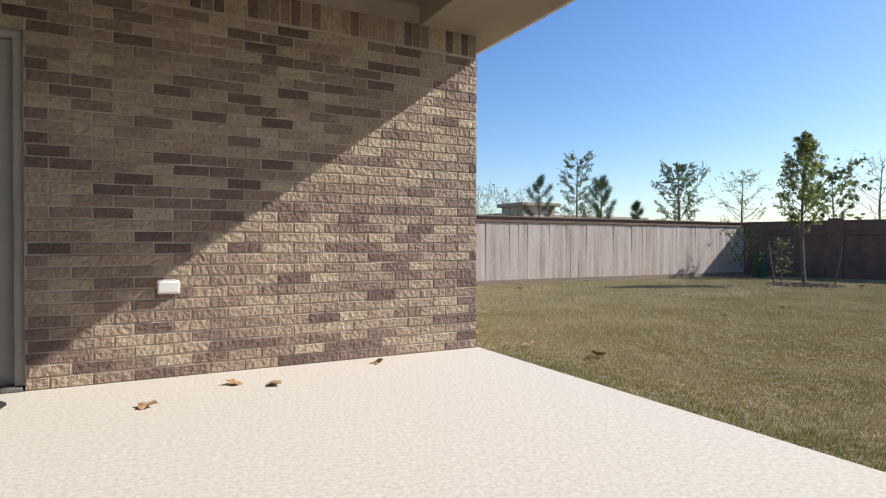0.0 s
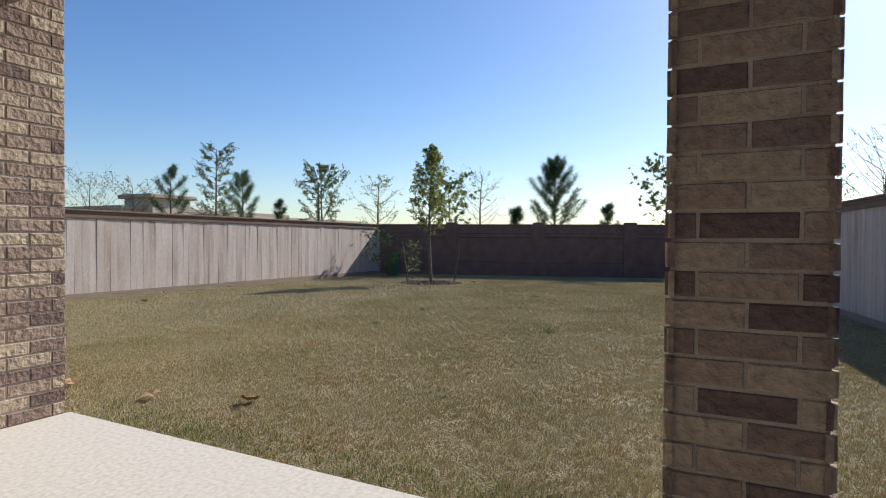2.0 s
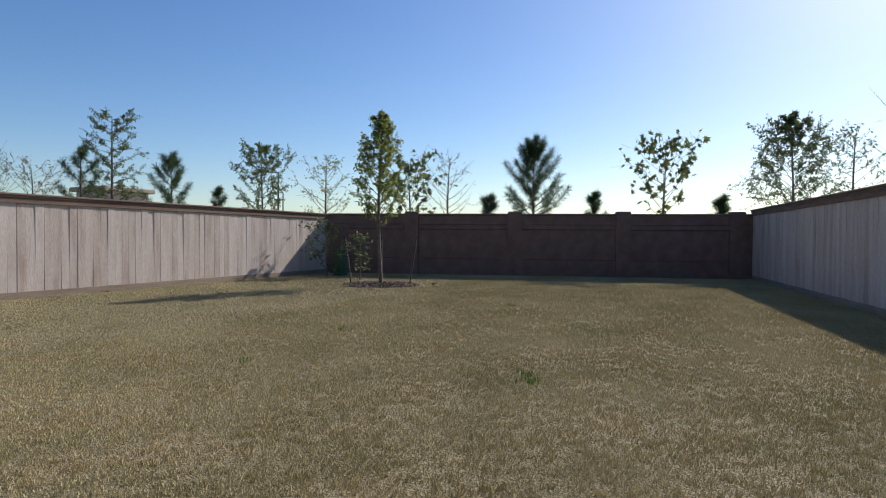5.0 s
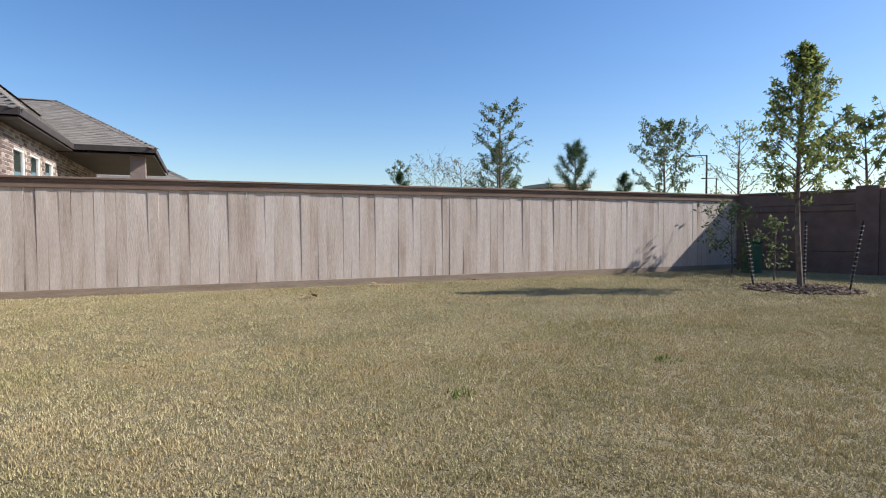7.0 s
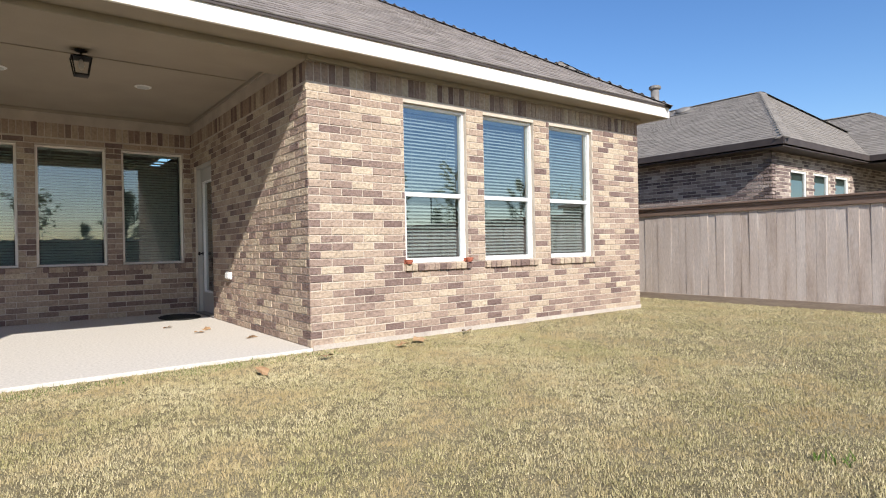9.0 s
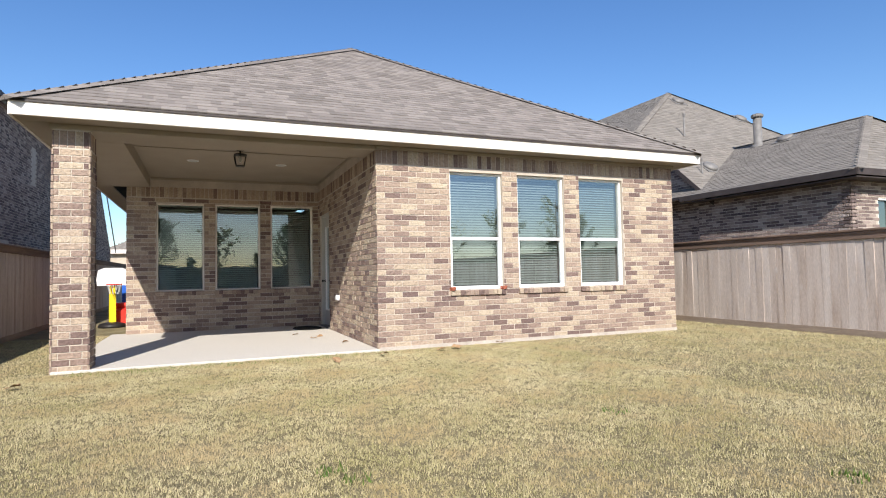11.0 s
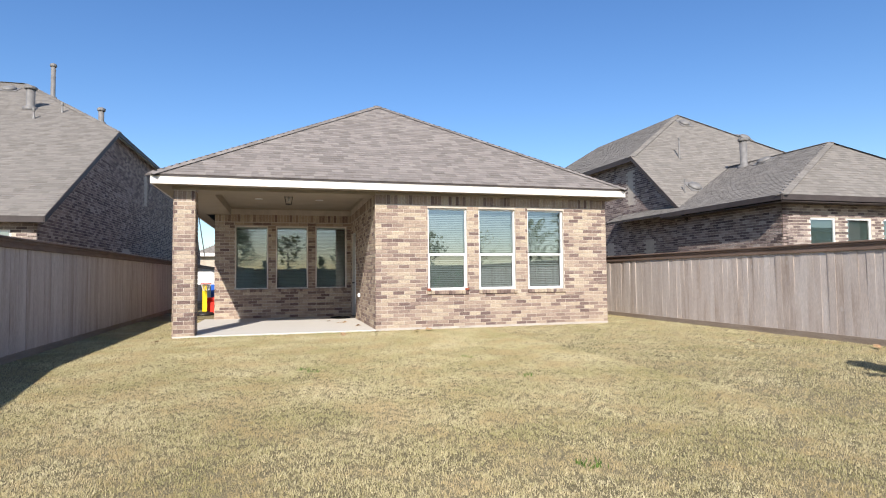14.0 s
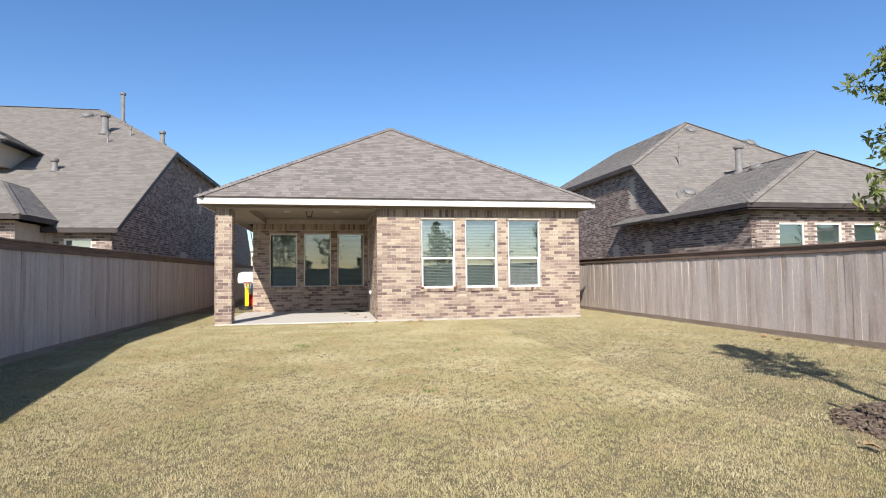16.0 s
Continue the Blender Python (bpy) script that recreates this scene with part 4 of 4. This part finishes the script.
def hip_house(label, x0, x1, y0, y1, eave, rise, along, wins, seed):
    """A simple single-storey hip-roofed house, farther off."""
    h = thing("house", label, "house", "neighbouring houses")
    neighbour_wall(h, (x1, y0, 0), 90, y1 - y0, eave - 0.1, wins, seed=seed)
    neighbour_wall(h, (x0, y0, 0), 0, x1 - x0, eave - 0.1, [], seed=seed)
    a, b, c, d = (x0 - .4, y0 - .4, eave), (x1 + .4, y0 - .4, eave), (x1 + .4, y1 + .4, eave), (x0 - .4, y1 + .4, eave)
    if along == "x":
        k = (y1 - y0) / 2
        p, q = (x0 + k, (y0 + y1) / 2, eave + rise), (x1 - k, (y0 + y1) / 2, eave + rise)
        roof_of(h, [[a, b, q, p], [b, c, q], [c, d, p, q]], seed, [(b, q), (c, q), (p, q)], 0.2, 0.5)
    else:
        k = (x1 - x0) / 2
        p, q = ((x0 + x1) / 2, y0 + k, eave + rise), ((x0 + x1) / 2, y1 - k, eave + rise)
        roof_of(h, [[a, b, p], [b, c, q, p]], seed, [(a, p), (b, p), (p, q)], 0.2, 0.5)
    board(h, a, b)
    board(h, b, c)
    return h


# covered patio wing of the same house
c0, c1, c2, ct, cb = (5.0, 21.6, 3.3), (5.0, 29.0, 3.3), (0.5, 21.6, 3.3), (1.9, 25.3, 5.15), (-4.0, 25.3, 5.15)
roof_of(NB, [[c0, c1, ct], [(-4.0, 21.6, 3.3), c0, ct, cb], [c1, (-4.0, 29.0, 3.3), cb, ct]], 70, [(c0, ct), (c1, ct), (cb, ct)])
board(NB, c0, c1)
board(NB, c2, c0)
# near-black colour here paints in the shade under the patio roof
part("patio_ceiling", Shape().box((2.5, 21.7, 3.08), (4.96, 28.9, 3.1)), DARKFASCIA_SHADE, NB)
part("patio_post", Shape().box((4.3, 22.0, -0.1), (4.7, 22.4, 3.08)), BRICK_N, NB)
hip_house("dark brick house with grey hip roof farther along the row", -8.0, 6.6, 41.0, 53.0, 3.2, 3.6, "x", [(2.0, 3.2, 1.0, 2.6)], 80)
# white-trimmed house seen down the side yard
SV = thing("house", "pale house across the street at the end of the side yard", "house", "neighbouring houses")
part("wall", Shape().box((-46, -4.0, -0.3), (-40, 8.0, 3.4)), STUCCO, SV)
roof_of(SV, [[(-39.6, -4.4, 3.4), (-39.6, 8.4, 3.4), (-43, 2.0, 6.4)]], 90, [])
board(SV, (-39.6, -4.4, 3.4), (-39.6, 8.4, 3.4), 0.3, 0.05, FASCIA)

# far pale commercial building and street lamps
CB = thing("commercial_building", "long beige flat-roofed building far beyond the fence", "building")
part("wall", Shape().box((49, 74, -0.3), (80, 100, 5.0)).box((58, 66, -0.3), (92, 100, 4.6)), STUCCO, CB)
part("parapet", Shape().box((48.7, 73.7, 5.0), (80.3, 100.3, 5.5), cham=0.05), PAINT, CB)
part("tower", Shape().box((52, 72, 0), (58, 78, 6.6)), STUCCO, CB)
part("tower_cornice", Shape().box((51.4, 71.4, 6.6), (58.6, 78.6, 7.2), cham=0.1), PAINT, CB)
for lx, ly, hz, ax_ in ((38.6, 32.5, 5.95, -1.0), (50.2, 42.0, 5.5, -1.0)):
    SL = thing("street_lamp", "dark tall street lamp beyond the fence", "street lamp", "street lamps", at=(lx, ly, GROUND))
    part("pole", Shape().lathe([(0.09, 0), (0.05, hz)], sides=8), BLACK, SL)
    part("arm", Shape().tube([(0, 0, hz - 0.03), (ax_ * 0.6, -ax_ * 0.8, hz)], [0.035, 0.03], 6), BLACK, SL)
    part("head", Shape().box((ax_ * 0.6 - 0.2, -ax_ * 0.8 - 0.2, hz - 0.06), (ax_ * 0.6 + 0.2, -ax_ * 0.8 + 0.2, hz + 0.04), cham=0.02), BLACK, SL)


# ---- trees ----
def leaf_quad(s, p, d, n, ln, w):
    side = d.cross(n).normalized() * (w / 2)
    k = len(s.v)
    s.v += [tuple(p), tuple(p + d * ln * 0.45 + side), tuple(p + d * ln), tuple(p + d * ln * 0.45 - side)]
    s.f.append((k, k + 1, k + 2, k + 3))


def lobed_leaf(s, p, d, n, ln):
    """A broad five-pointed leaf."""
    side = d.cross(n).normalized()
    k = len(s.v)
    for a, r in ((0, 0.0), (-75, 0.55), (-45, 0.35), (-35, 0.8), (-15, 0.5), (0, 1.0), (15, 0.5), (35, 0.8), (45, 0.35), (75, 0.55)):
        s.v.append(tuple(p + (d * math.cos(radians(a)) + side * math.sin(radians(a))) * (r * ln)))
    s.f += [(k, k + i, k + i + 1) for i in range(1, 9)]


def rand_dir(rng):
    while True:
        v = Vector((rng.uniform(-1, 1), rng.uniform(-1, 1), rng.uniform(-1, 1)))
        if 0.1 < v.length < 1:
            return v.normalized()


def broad_tree(label, x, y, h, width, clear, leaves, size, leafmat_, seed, lobed=False, limbs=26, up=0.9, r0=0.045, profile=lambda f: 1.1 * math.sin((0.16 + 0.78 * f) * math.pi) ** 0.8, lean=0.0, z=GROUND, category="tree"):
    """Tapered trunk, limbs and twigs, and leaves set along the twigs."""
    rng = random.Random(seed)
    T = thing("tree", label, category, "young trees", at=(x, y, z))
    T_ = Shape()
    pts, rad = [], []
    for i in range(9):
        f = i / 8
        pts.append((lean * f * h + 0.02 * h * 0.3 * math.sin(5 * f + seed), 0.012 * h * math.sin(4 * f + 2 * seed), f * h * 0.97 - 0.04))
        rad.append(r0 * (1 - f) ** 0.8 + 0.006)
    T_.tube(pts, rad, 8)
    C = Shape()
    tips = []
    for i in range(limbs):
        f = clear + (1 - clear) * ((i + 0.5) / limbs) ** 0.95
        g = (f - clear) / (1 - clear)
        a = i * 2.4 + rng.uniform(-0.4, 0.4)
        ln = width / 2 * profile(g) * rng.uniform(0.65, 1.15)
        b = Vector(pts[min(8, int(f * 8))]).lerp(Vector(pts[min(8, int(f * 8) + 1)]), f * 8 % 1)
        d = Vector((math.cos(a), math.sin(a), up * rng.uniform(0.6, 1.2))).normalized()
        m_ = b + d * ln * 0.55 + Vector((0, 0, -0.02 * ln))
        e = b + d * ln + Vector((0, 0, 0.12 * ln))
        rr = max(0.005, r0 * 0.42 * (1 - f * 0.7))
        T_.tube([b, m_, e], [rr, rr * 0.6, 0.003], 5, False)
        for j in range(5):
            t = rng.uniform(0.2, 1.0)
            q = b.lerp(m_, t * 2) if t < 0.5 else m_.lerp(e, t * 2 - 1)
            w = (d + rand_dir(rng) * 0.9).normalized()
            q2 = q + w * ln * rng.uniform(0.22, 0.5)
            T_.tube([q, q2], [0.004, 0.002], 3, False)
            tips.append((q, q2))
        tips.append((m_, e))
    for i in range(leaves):
        q, q2 = tips[rng.randrange(len(tips))]
        p = q.lerp(q2, rng.uniform(0.15, 1.05)) + rand_dir(rng) * size * 0.5
        d = (rand_dir(rng) + Vector((0, 0, -0.35))).normalized()
        n = rand_dir(rng)
        if lobed:
            lobed_leaf(C, p, d, n, size * rng.uniform(0.6, 1.15))
        else:
            leaf_quad(C, p, d, n, size * rng.uniform(0.7, 1.3), size * 0.42)
    part("trunk", T_, BARK, T, "thin grey-brown trunk and twigs")
    part("crown", C, leafmat_, T, kind="stuff")
    return T


def pine_tree(label, x, y, h, width, clear, tufts, seed, z=GROUND):
    rng = random.Random(seed)
    T = thing("pine_tree", label, "pine tree", "young pines", at=(x, y, z))
    t = Shape().tube([(0, 0, -0.05), (0.02, 0.01, h * 0.5), (0, 0, h * 0.97)], [0.06, 0.04, 0.012], 8)
    ends = [(Vector((0, 0, h * 0.93)), Vector((0, 0, 1)))] * 3
    for i in range(tufts):
        f = clear + (1 - clear) * (i + 0.5) / tufts
        a = i * 2.4 + rng.uniform(-0.3, 0.3)
        ln = width / 2 * (1.0 - 0.8 * ((f - clear) / (1 - clear)) ** 1.8) * rng.uniform(0.7, 1.1)
        d = Vector((math.cos(a), math.sin(a), 0.35 + 0.6 * f)).normalized()
        b = Vector((0, 0, f * h * 0.95))
        m_ = b + d * ln * 0.6
        e = m_ + (d + Vector((0, 0, 0.6))).normalized() * ln * 0.4
        t.tube([b, m_, e], [0.02, 0.013, 0.008], 5, False)
        for q in (e, m_.lerp(e, 0.5), m_, b.lerp(m_, 0.65)):
            ends.append((q, (e - m_).normalized()))
    c = Shape()
    for p, d in ends:
        for j in range(90):
            q = p + d * rng.uniform(-0.15, 0.1)
            w = (d * rng.uniform(0.2, 1.0) + rand_dir(rng)).normalized()
            leaf_quad(c, q, w, rand_dir(rng), rng.uniform(0.16, 0.28), 0.011)
    part("trunk", t, BARK, T, "rough brown trunk and limbs")
    part("crown", c, NEEDLE, T, kind="stuff")
    return T


TREE = (14.65, 8.76)
broad_tree("slender young oak with thinning yellow-green leaves on the lawn", *TREE, 3.85, 1.7, 0.34, 7500, 0.07, LEAF_OAK, 3, limbs=54, up=1.0, r0=0.04,
           profile=lambda f: (0.7 + 0.7 * f) if f < 0.3 else 0.88 * (1 - (f - 0.3) / 0.7) ** 0.95 + 0.1)
broad_tree("young sycamore with large sparse leaves beyond the wall", 18.8, 10.3, 3.2, 2.5, 0.4, 330, 0.19, LEAF_BIG, 5, lobed=True, limbs=20)
broad_tree("thin leafy sapling beyond the wall corner", 18.35, 12.95, 3.4, 1.9, 0.3, 900, 0.075, LEAF_OAK, 6, limbs=30)
broad_tree("sparse young oak with bare upper twigs beyond the fence", 12.75, 14.9, 3.95, 1.5, 0.3, 4600, 0.06, LEAF_DARK, 7, limbs=46, up=0.45, profile=lambda f: 1.0 - 0.35 * f if f < 0.85 else 0.6)
broad_tree("airy round young tree beyond the fence", 19.0, 16.1, 4.1, 2.2, 0.35, 5200, 0.085, LEAF_DARK, 8, limbs=40)
broad_tree("airy bare sapling with few leaves beyond the wall", 21.8, 10.4, 3.9, 2.2, 0.35, 170, 0.08, LEAF_DRY, 9, limbs=26)
broad_tree("young sycamore with large dark leaves beyond the wall", 21.9, 3.55, 3.95, 2.4, 0.4, 360, 0.2, LEAF_BIG, 10, lobed=True, limbs=24)
broad_tree("full young tree beyond the shaded fence", 24.0, 0.1, 4.9, 3.0, 0.3, 9500, 0.09, LEAF_DARK, 11, limbs=56, profile=lambda f: 1.0 if f < 0.4 else 1.0 * (1 - (f - 0.4) / 0.6) ** 1.1 + 0.12)
broad_tree("slim sapling beyond the shaded fence", 21.9, -1.1, 4.0, 1.7, 0.3, 700, 0.09, LEAF_DARK, 12, limbs=26)
broad_tree("bare spreading young tree beyond the shaded fence", 18.6, -1.9, 4.0, 2.4, 0.35, 120, 0.06, LEAF_DRY, 13, limbs=40, up=1.1)
broad_tree("thin autumn sapling beyond the fence", 15.3, 25.2, 3.5, 3.2, 0.3, 500, 0.09, LEAF_DRY, 14, limbs=26)
broad_tree("small round young tree beyond the fence", 15.8, 31.3, 4.4, 1.9, 0.4, 1300, 0.1, LEAF_DARK, 16, limbs=26)
broad_tree("thin autumn sapling beyond the fence", 15.0, 22.0, 3.3, 2.8, 0.3, 400, 0.09, LEAF_DRY, 17, limbs=26)
pine_tree("tall young pine with tufted branches beyond the wall", 22.4, 7.6, 4.3, 2.9, 0.36, 34, 21)
pine_tree("young pine with tufted branches beyond the fence", 18.6, 20.0, 3.95, 2.4, 0.4, 16, 22)
pine_tree("young pine with tufted branches beyond the fence", 16.2, 21.4, 4.05, 2.4, 0.45, 9, 23)
for px, py, ph, sd in ((21.3, 8.75, 2.4, 24), (20.8, 20.0, 3.0, 25), (23.8, 5.9, 2.6, 26), (13.5, 24.5, 3.2, 27), (23.0, 2.0, 2.3, 28)):
    pine_tree("small young pine beyond the fence", px, py, ph, 1.1, 0.4, 8, sd)
# shrub in the fence corner
broad_tree("leafy shrub leaning on the fence corner", 16.3, 11.4, 1.35, 1.5, 0.08, 520, 0.1, LEAF_DARK, 31, limbs=22, r0=0.015, category="shrub")
broad_tree("leafy shrub beside the young oak", 15.6, 9.9, 1.15, 0.8, 0.15, 200, 0.09, LEAF_DARK, 32, limbs=12, r0=0.012, category="shrub")

# tree stakes, mulch ring
for ang in (120, 300, 30):
    a = radians(ang)
    bx, by = TREE[0] + 0.62 * math.cos(a), TREE[1] + 0.62 * math.sin(a)
    S_ = thing("tree_stake", "dark metal stake leaning out beside the young oak", "stake", "tree stakes", at=(bx, by, GROUND))
    d = Vector((math.cos(a) * 0.16, math.sin(a) * 0.16, 1.05))
    part("bar", Shape().tube([(0, 0, -0.1), tuple(d)], [0.018, 0.018], 4), BLACK, S_)
    st = Shape()
    for k in range(14):
        p = d * (0.12 + k * 0.062)
        st.box((p.x - 0.022, p.y - 0.022, p.z - 0.008), (p.x + 0.022, p.y + 0.022, p.z + 0.008))
    part("stud_row", st, GALV, S_, "pale studs along the bar", kind="stuff")
M = Shape()
_r = random.Random(5)
for i in range(900):
    a, r = _r.uniform(0, 6.283), 0.82 * math.sqrt(_r.random())
    M.box((-0.05, -0.012, -0.006), (0.05, 0.012, 0.006), pose(TREE[0] + r * math.cos(a), TREE[1] + r * math.sin(a), GROUND + 0.012 + 0.05 * (1 - r / 0.82) * _r.random(), _r.uniform(-25, 25), _r.uniform(-25, 25), _r.uniform(0, 360)))
tagged(part("mulch", M, MULCH), "ring of dark bark mulch round the tree", "mulch", kind="stuff")

# green utility pedestal in the corner
U = thing("utility_pedestal", "green plastic utility pedestal in the fence corner", "utility box", at=(16.75, 11.3, GROUND))
part("body", Shape().box((-0.14, -0.14, -0.02), (0.14, 0.14, 0.62), cham=0.03), GREENBOX, U)
part("cap", Shape().box((-0.16, -0.16, 0.62), (0.16, 0.16, 0.72), cham=0.04), GREENBOX, U)

# fallen leaves, each on its own
_r = random.Random(9)
LEAFME = []
for i in range(4):
    s = Shape()
    rr = random.Random(i)
    k = 9
    s.v = [(0, 0, 0.012)] + [((0.05 + 0.03 * (j % 2) + rr.uniform(-0.008, 0.008)) * math.cos(j * 6.283 / k), (0.04 + 0.02 * (j % 2)) * math.sin(j * 6.283 / k), rr.uniform(0.002, 0.03)) for j in range(k)]
    s.f = [(0, 1 + j, 1 + (j + 1) % k) for j in range(k)]
    LEAFME.append(s.mesh("fallen_leaf", DEADLEAF))
LEAFSPOTS = [(3.55, 5.0, 0), (3.8, 4.3, 0), (7.55, 10.75, 0), (0.75, 4.65, 1), (1.0, 4.5, 1), (1.9, 4.85, 1), (0.2, 4.3, 1), (3.2, 7.0, 0), (3.35, 6.2, 0), (3.5, 5.9, 0), (4.0, 0.9, 0), (9.5, 11.6, 0), (8.8, 11.9, 0), (15.2, 7.8, 0), (15.0, 7.6, 0), (10.6, 12.0, 0)]
for i, (lx, ly, on) in enumerate(LEAFSPOTS):
    o = tagged(part("fallen_leaf", LEAFME[i % 4], DEADLEAF), "dry curled brown leaf on the patio" if on else "dry curled brown leaf on the lawn", "leaf", "fallen leaves")
    o.location, o.rotation_euler = (lx, ly, 0.002 if on else GROUND + 0.03), (_r.uniform(-0.3, 0.3), _r.uniform(-0.3, 0.3), _r.uniform(0, 6.28))
    o.scale = (1.0, 1.0, 1.0) if on else (1.15, 1.15, 1.2)


# ---- grass ----
def grass(name, label, n, region, mtl, hmin, hmax, seed, w=0.007):
    rng = np.random.default_rng(seed)
    x0, x1, y0, y1 = region
    x, y = rng.uniform(x0, x1, n), rng.uniform(y0, y1, n)
    # clumps a hand wide, so that darker gaps show between them
    clump = (np.sin(x * 83 + 2.1 * np.sin(y * 47)) * np.sin(y * 73 + 1.9 * np.sin(x * 51)) + 0.7 * np.sin(x * 19 + 2.5 * np.sin(y * 13)) * np.sin(y * 23 + 2.2 * np.sin(x * 11)))
    thin = rng.uniform(-1.7, 0.6, n) < clump
    x, y, clump = x[thin], y[thin], clump[thin]
    keep = ~((x < 3.045) & (y > 0.98) & (y < 10.82))
    keep &= (y < FENCE_Y) & (y > np.where(x < 9, -0.68, -0.68 + (x - 9) * 0.164))
    keep &= x < CORNER_A[0] + (12.34 - y) * (CORNER_B[0] - CORNER_A[0]) / (12.34 - CORNER_B[1])
    x, y, clump = x[keep], y[keep], clump[keep]
    n = len(x)
    h, a, t = rng.uniform(hmin, hmax, n) * (1 + 0.5 * np.clip(clump, -1.2, 1.2)), rng.uniform(0, 6.283, n), rng.uniform(0, 6.283, n)
    lean = rng.uniform(0.1, 0.8, n) * h
    v = np.empty((n, 3, 3))
    v[:, 0] = np.stack([x - np.cos(a) * w, y - np.sin(a) * w, np.full(n, GROUND - 0.004)], 1)
    v[:, 1] = np.stack([x + np.cos(a) * w, y + np.sin(a) * w, np.full(n, GROUND - 0.004)], 1)
    v[:, 2] = np.stack([x + np.cos(t) * lean, y + np.sin(t) * lean, GROUND + h], 1)
    me = bpy.data.meshes.new(name)
    me.vertices.add(n * 3)
    me.vertices.foreach_set("co", v.ravel())
    me.loops.add(n * 3)
    me.loops.foreach_set("vertex_index", np.arange(n * 3))
    me.polygons.add(n)
    me.polygons.foreach_set("loop_start", np.arange(0, n * 3, 3))
    me.update(calc_edges=True)
    me.materials.append(mtl)
    return tagged(new(name, me), label, "grass", kind="stuff")


grass("grass", "short tan and green dormant lawn grass", 1600000, (-2.0, 21.2, -0.8, 12.4), BLADE, 0.009, 0.020, 1, 0.0033)
grass("grass_near", "short tan and green dormant lawn grass", 1150000, (3.0, 17.5, 0.2, 7.6), BLADE, 0.008, 0.017, 2, 0.0023)
_gg = [(7.5, 5.75), (7.9, 3.4), (8.1, 3.5), (12.3, 5.0), (9.2, 5.9)]
for gx, gy in _gg:
    grass("grass_tuft", "small tuft of fresh green grass in the lawn", 45, (gx - 0.08, gx + 0.08, gy - 0.08, gy + 0.08), GREENBLADE, 0.02, 0.045, int(gx * 100))
grass("grass_edge", "greener grass along the patio edge", 1600, (3.05, 3.4, 1.2, 5.3), GREENBLADE, 0.012, 0.034, 77, 0.0035)


# ---- brickwork, laid piece by piece ----
def lay(w, length, holes, near, field, soldier, first):
    rng = random.Random(len(w.name) * 13 + int(length * 100))
    rest = Shape()
    count = 0
    items = [(u, z, wd, 0) for u, z, wd in brick_layout(length, field, holes, first)]
    if soldier:
        k = int(length / COURSE)
        items += [((i + 0.5) * length / k, field + 0.112, length / k - JOINT, 1) for i in range(k)]
    for u, z, wd, sol in items:
        q = near[0] <= u <= near[1] and near[2] <= z <= near[3] and count < 300
        i = rng.randrange(len(SOLD) if sol else len(FULL))
        src_w = BH if sol else BRICK_L - JOINT
        off = rng.uniform(-0.003, 0.002)
        if q:
            o = part("brick", SOLD_ME[i] if sol else FULL_ME[i], BRICK, w)
            o.location = (u, off, z)
            o.scale = (wd / src_w, 1, 1)
            count += 1
        else:
            s = SOLD[i] if sol else FULL[i]
            k = len(rest.v)
            f = wd / src_w
            rest.v += [(u + a * f, b + off, z + c) for a, b, c in s.v]
            rest.f += [tuple(j + k for j in g) for g in s.f]
    part("brickwork", rest, BRICK_FIELD, w, "tan and brown tumbled bricks", kind="stuff")


for args in BRICKWORK:
    lay(*args)
# pillar faces
for org, trn, ln in (((PX1 - 0.012, PY0, 0), 90, PY1 - PY0), ((PX1, PY1 - 0.012, 0), 180, PX1 - PX0), ((PX0 + 0.012, PY1, 0), 270, PY1 - PY0), ((PX0, PY0 + 0.012, 0), 0, PX1 - PX0)):
    fm = pose(*org, 0, 0, trn)
    rng = random.Random(int(trn))
    face = Shape()
    lay_out = brick_layout(ln, 2.72, [], 0.21 if trn % 180 else 0.08, z0=-0.11)
    if trn == 270:
        for u, z, wd in lay_out:
            o = part("brick", FULL_ME[rng.randrange(8)], BRICK, PIL)
            o.matrix_world = fm @ pose(u, rng.uniform(-0.003, 0.002), z) @ Matrix.Diagonal((wd / (BRICK_L - JOINT), 1, 1, 1))
    else:
        for u, z, wd in lay_out:
            s = FULL[rng.randrange(8)]
            face.add([(u + a * wd / (BRICK_L - JOINT), b, z + c) for a, b, c in s.v], s.f, fm)
    k = 5
    for i in range(k):
        s = SOLD[rng.randrange(5)]
        face.add([((i + 0.5) * ln / k + a, b, 2.83 + c) for a, b, c in s.v], s.f, fm)
    part("brickwork", face, BRICK_FIELD, PIL, kind="stuff")
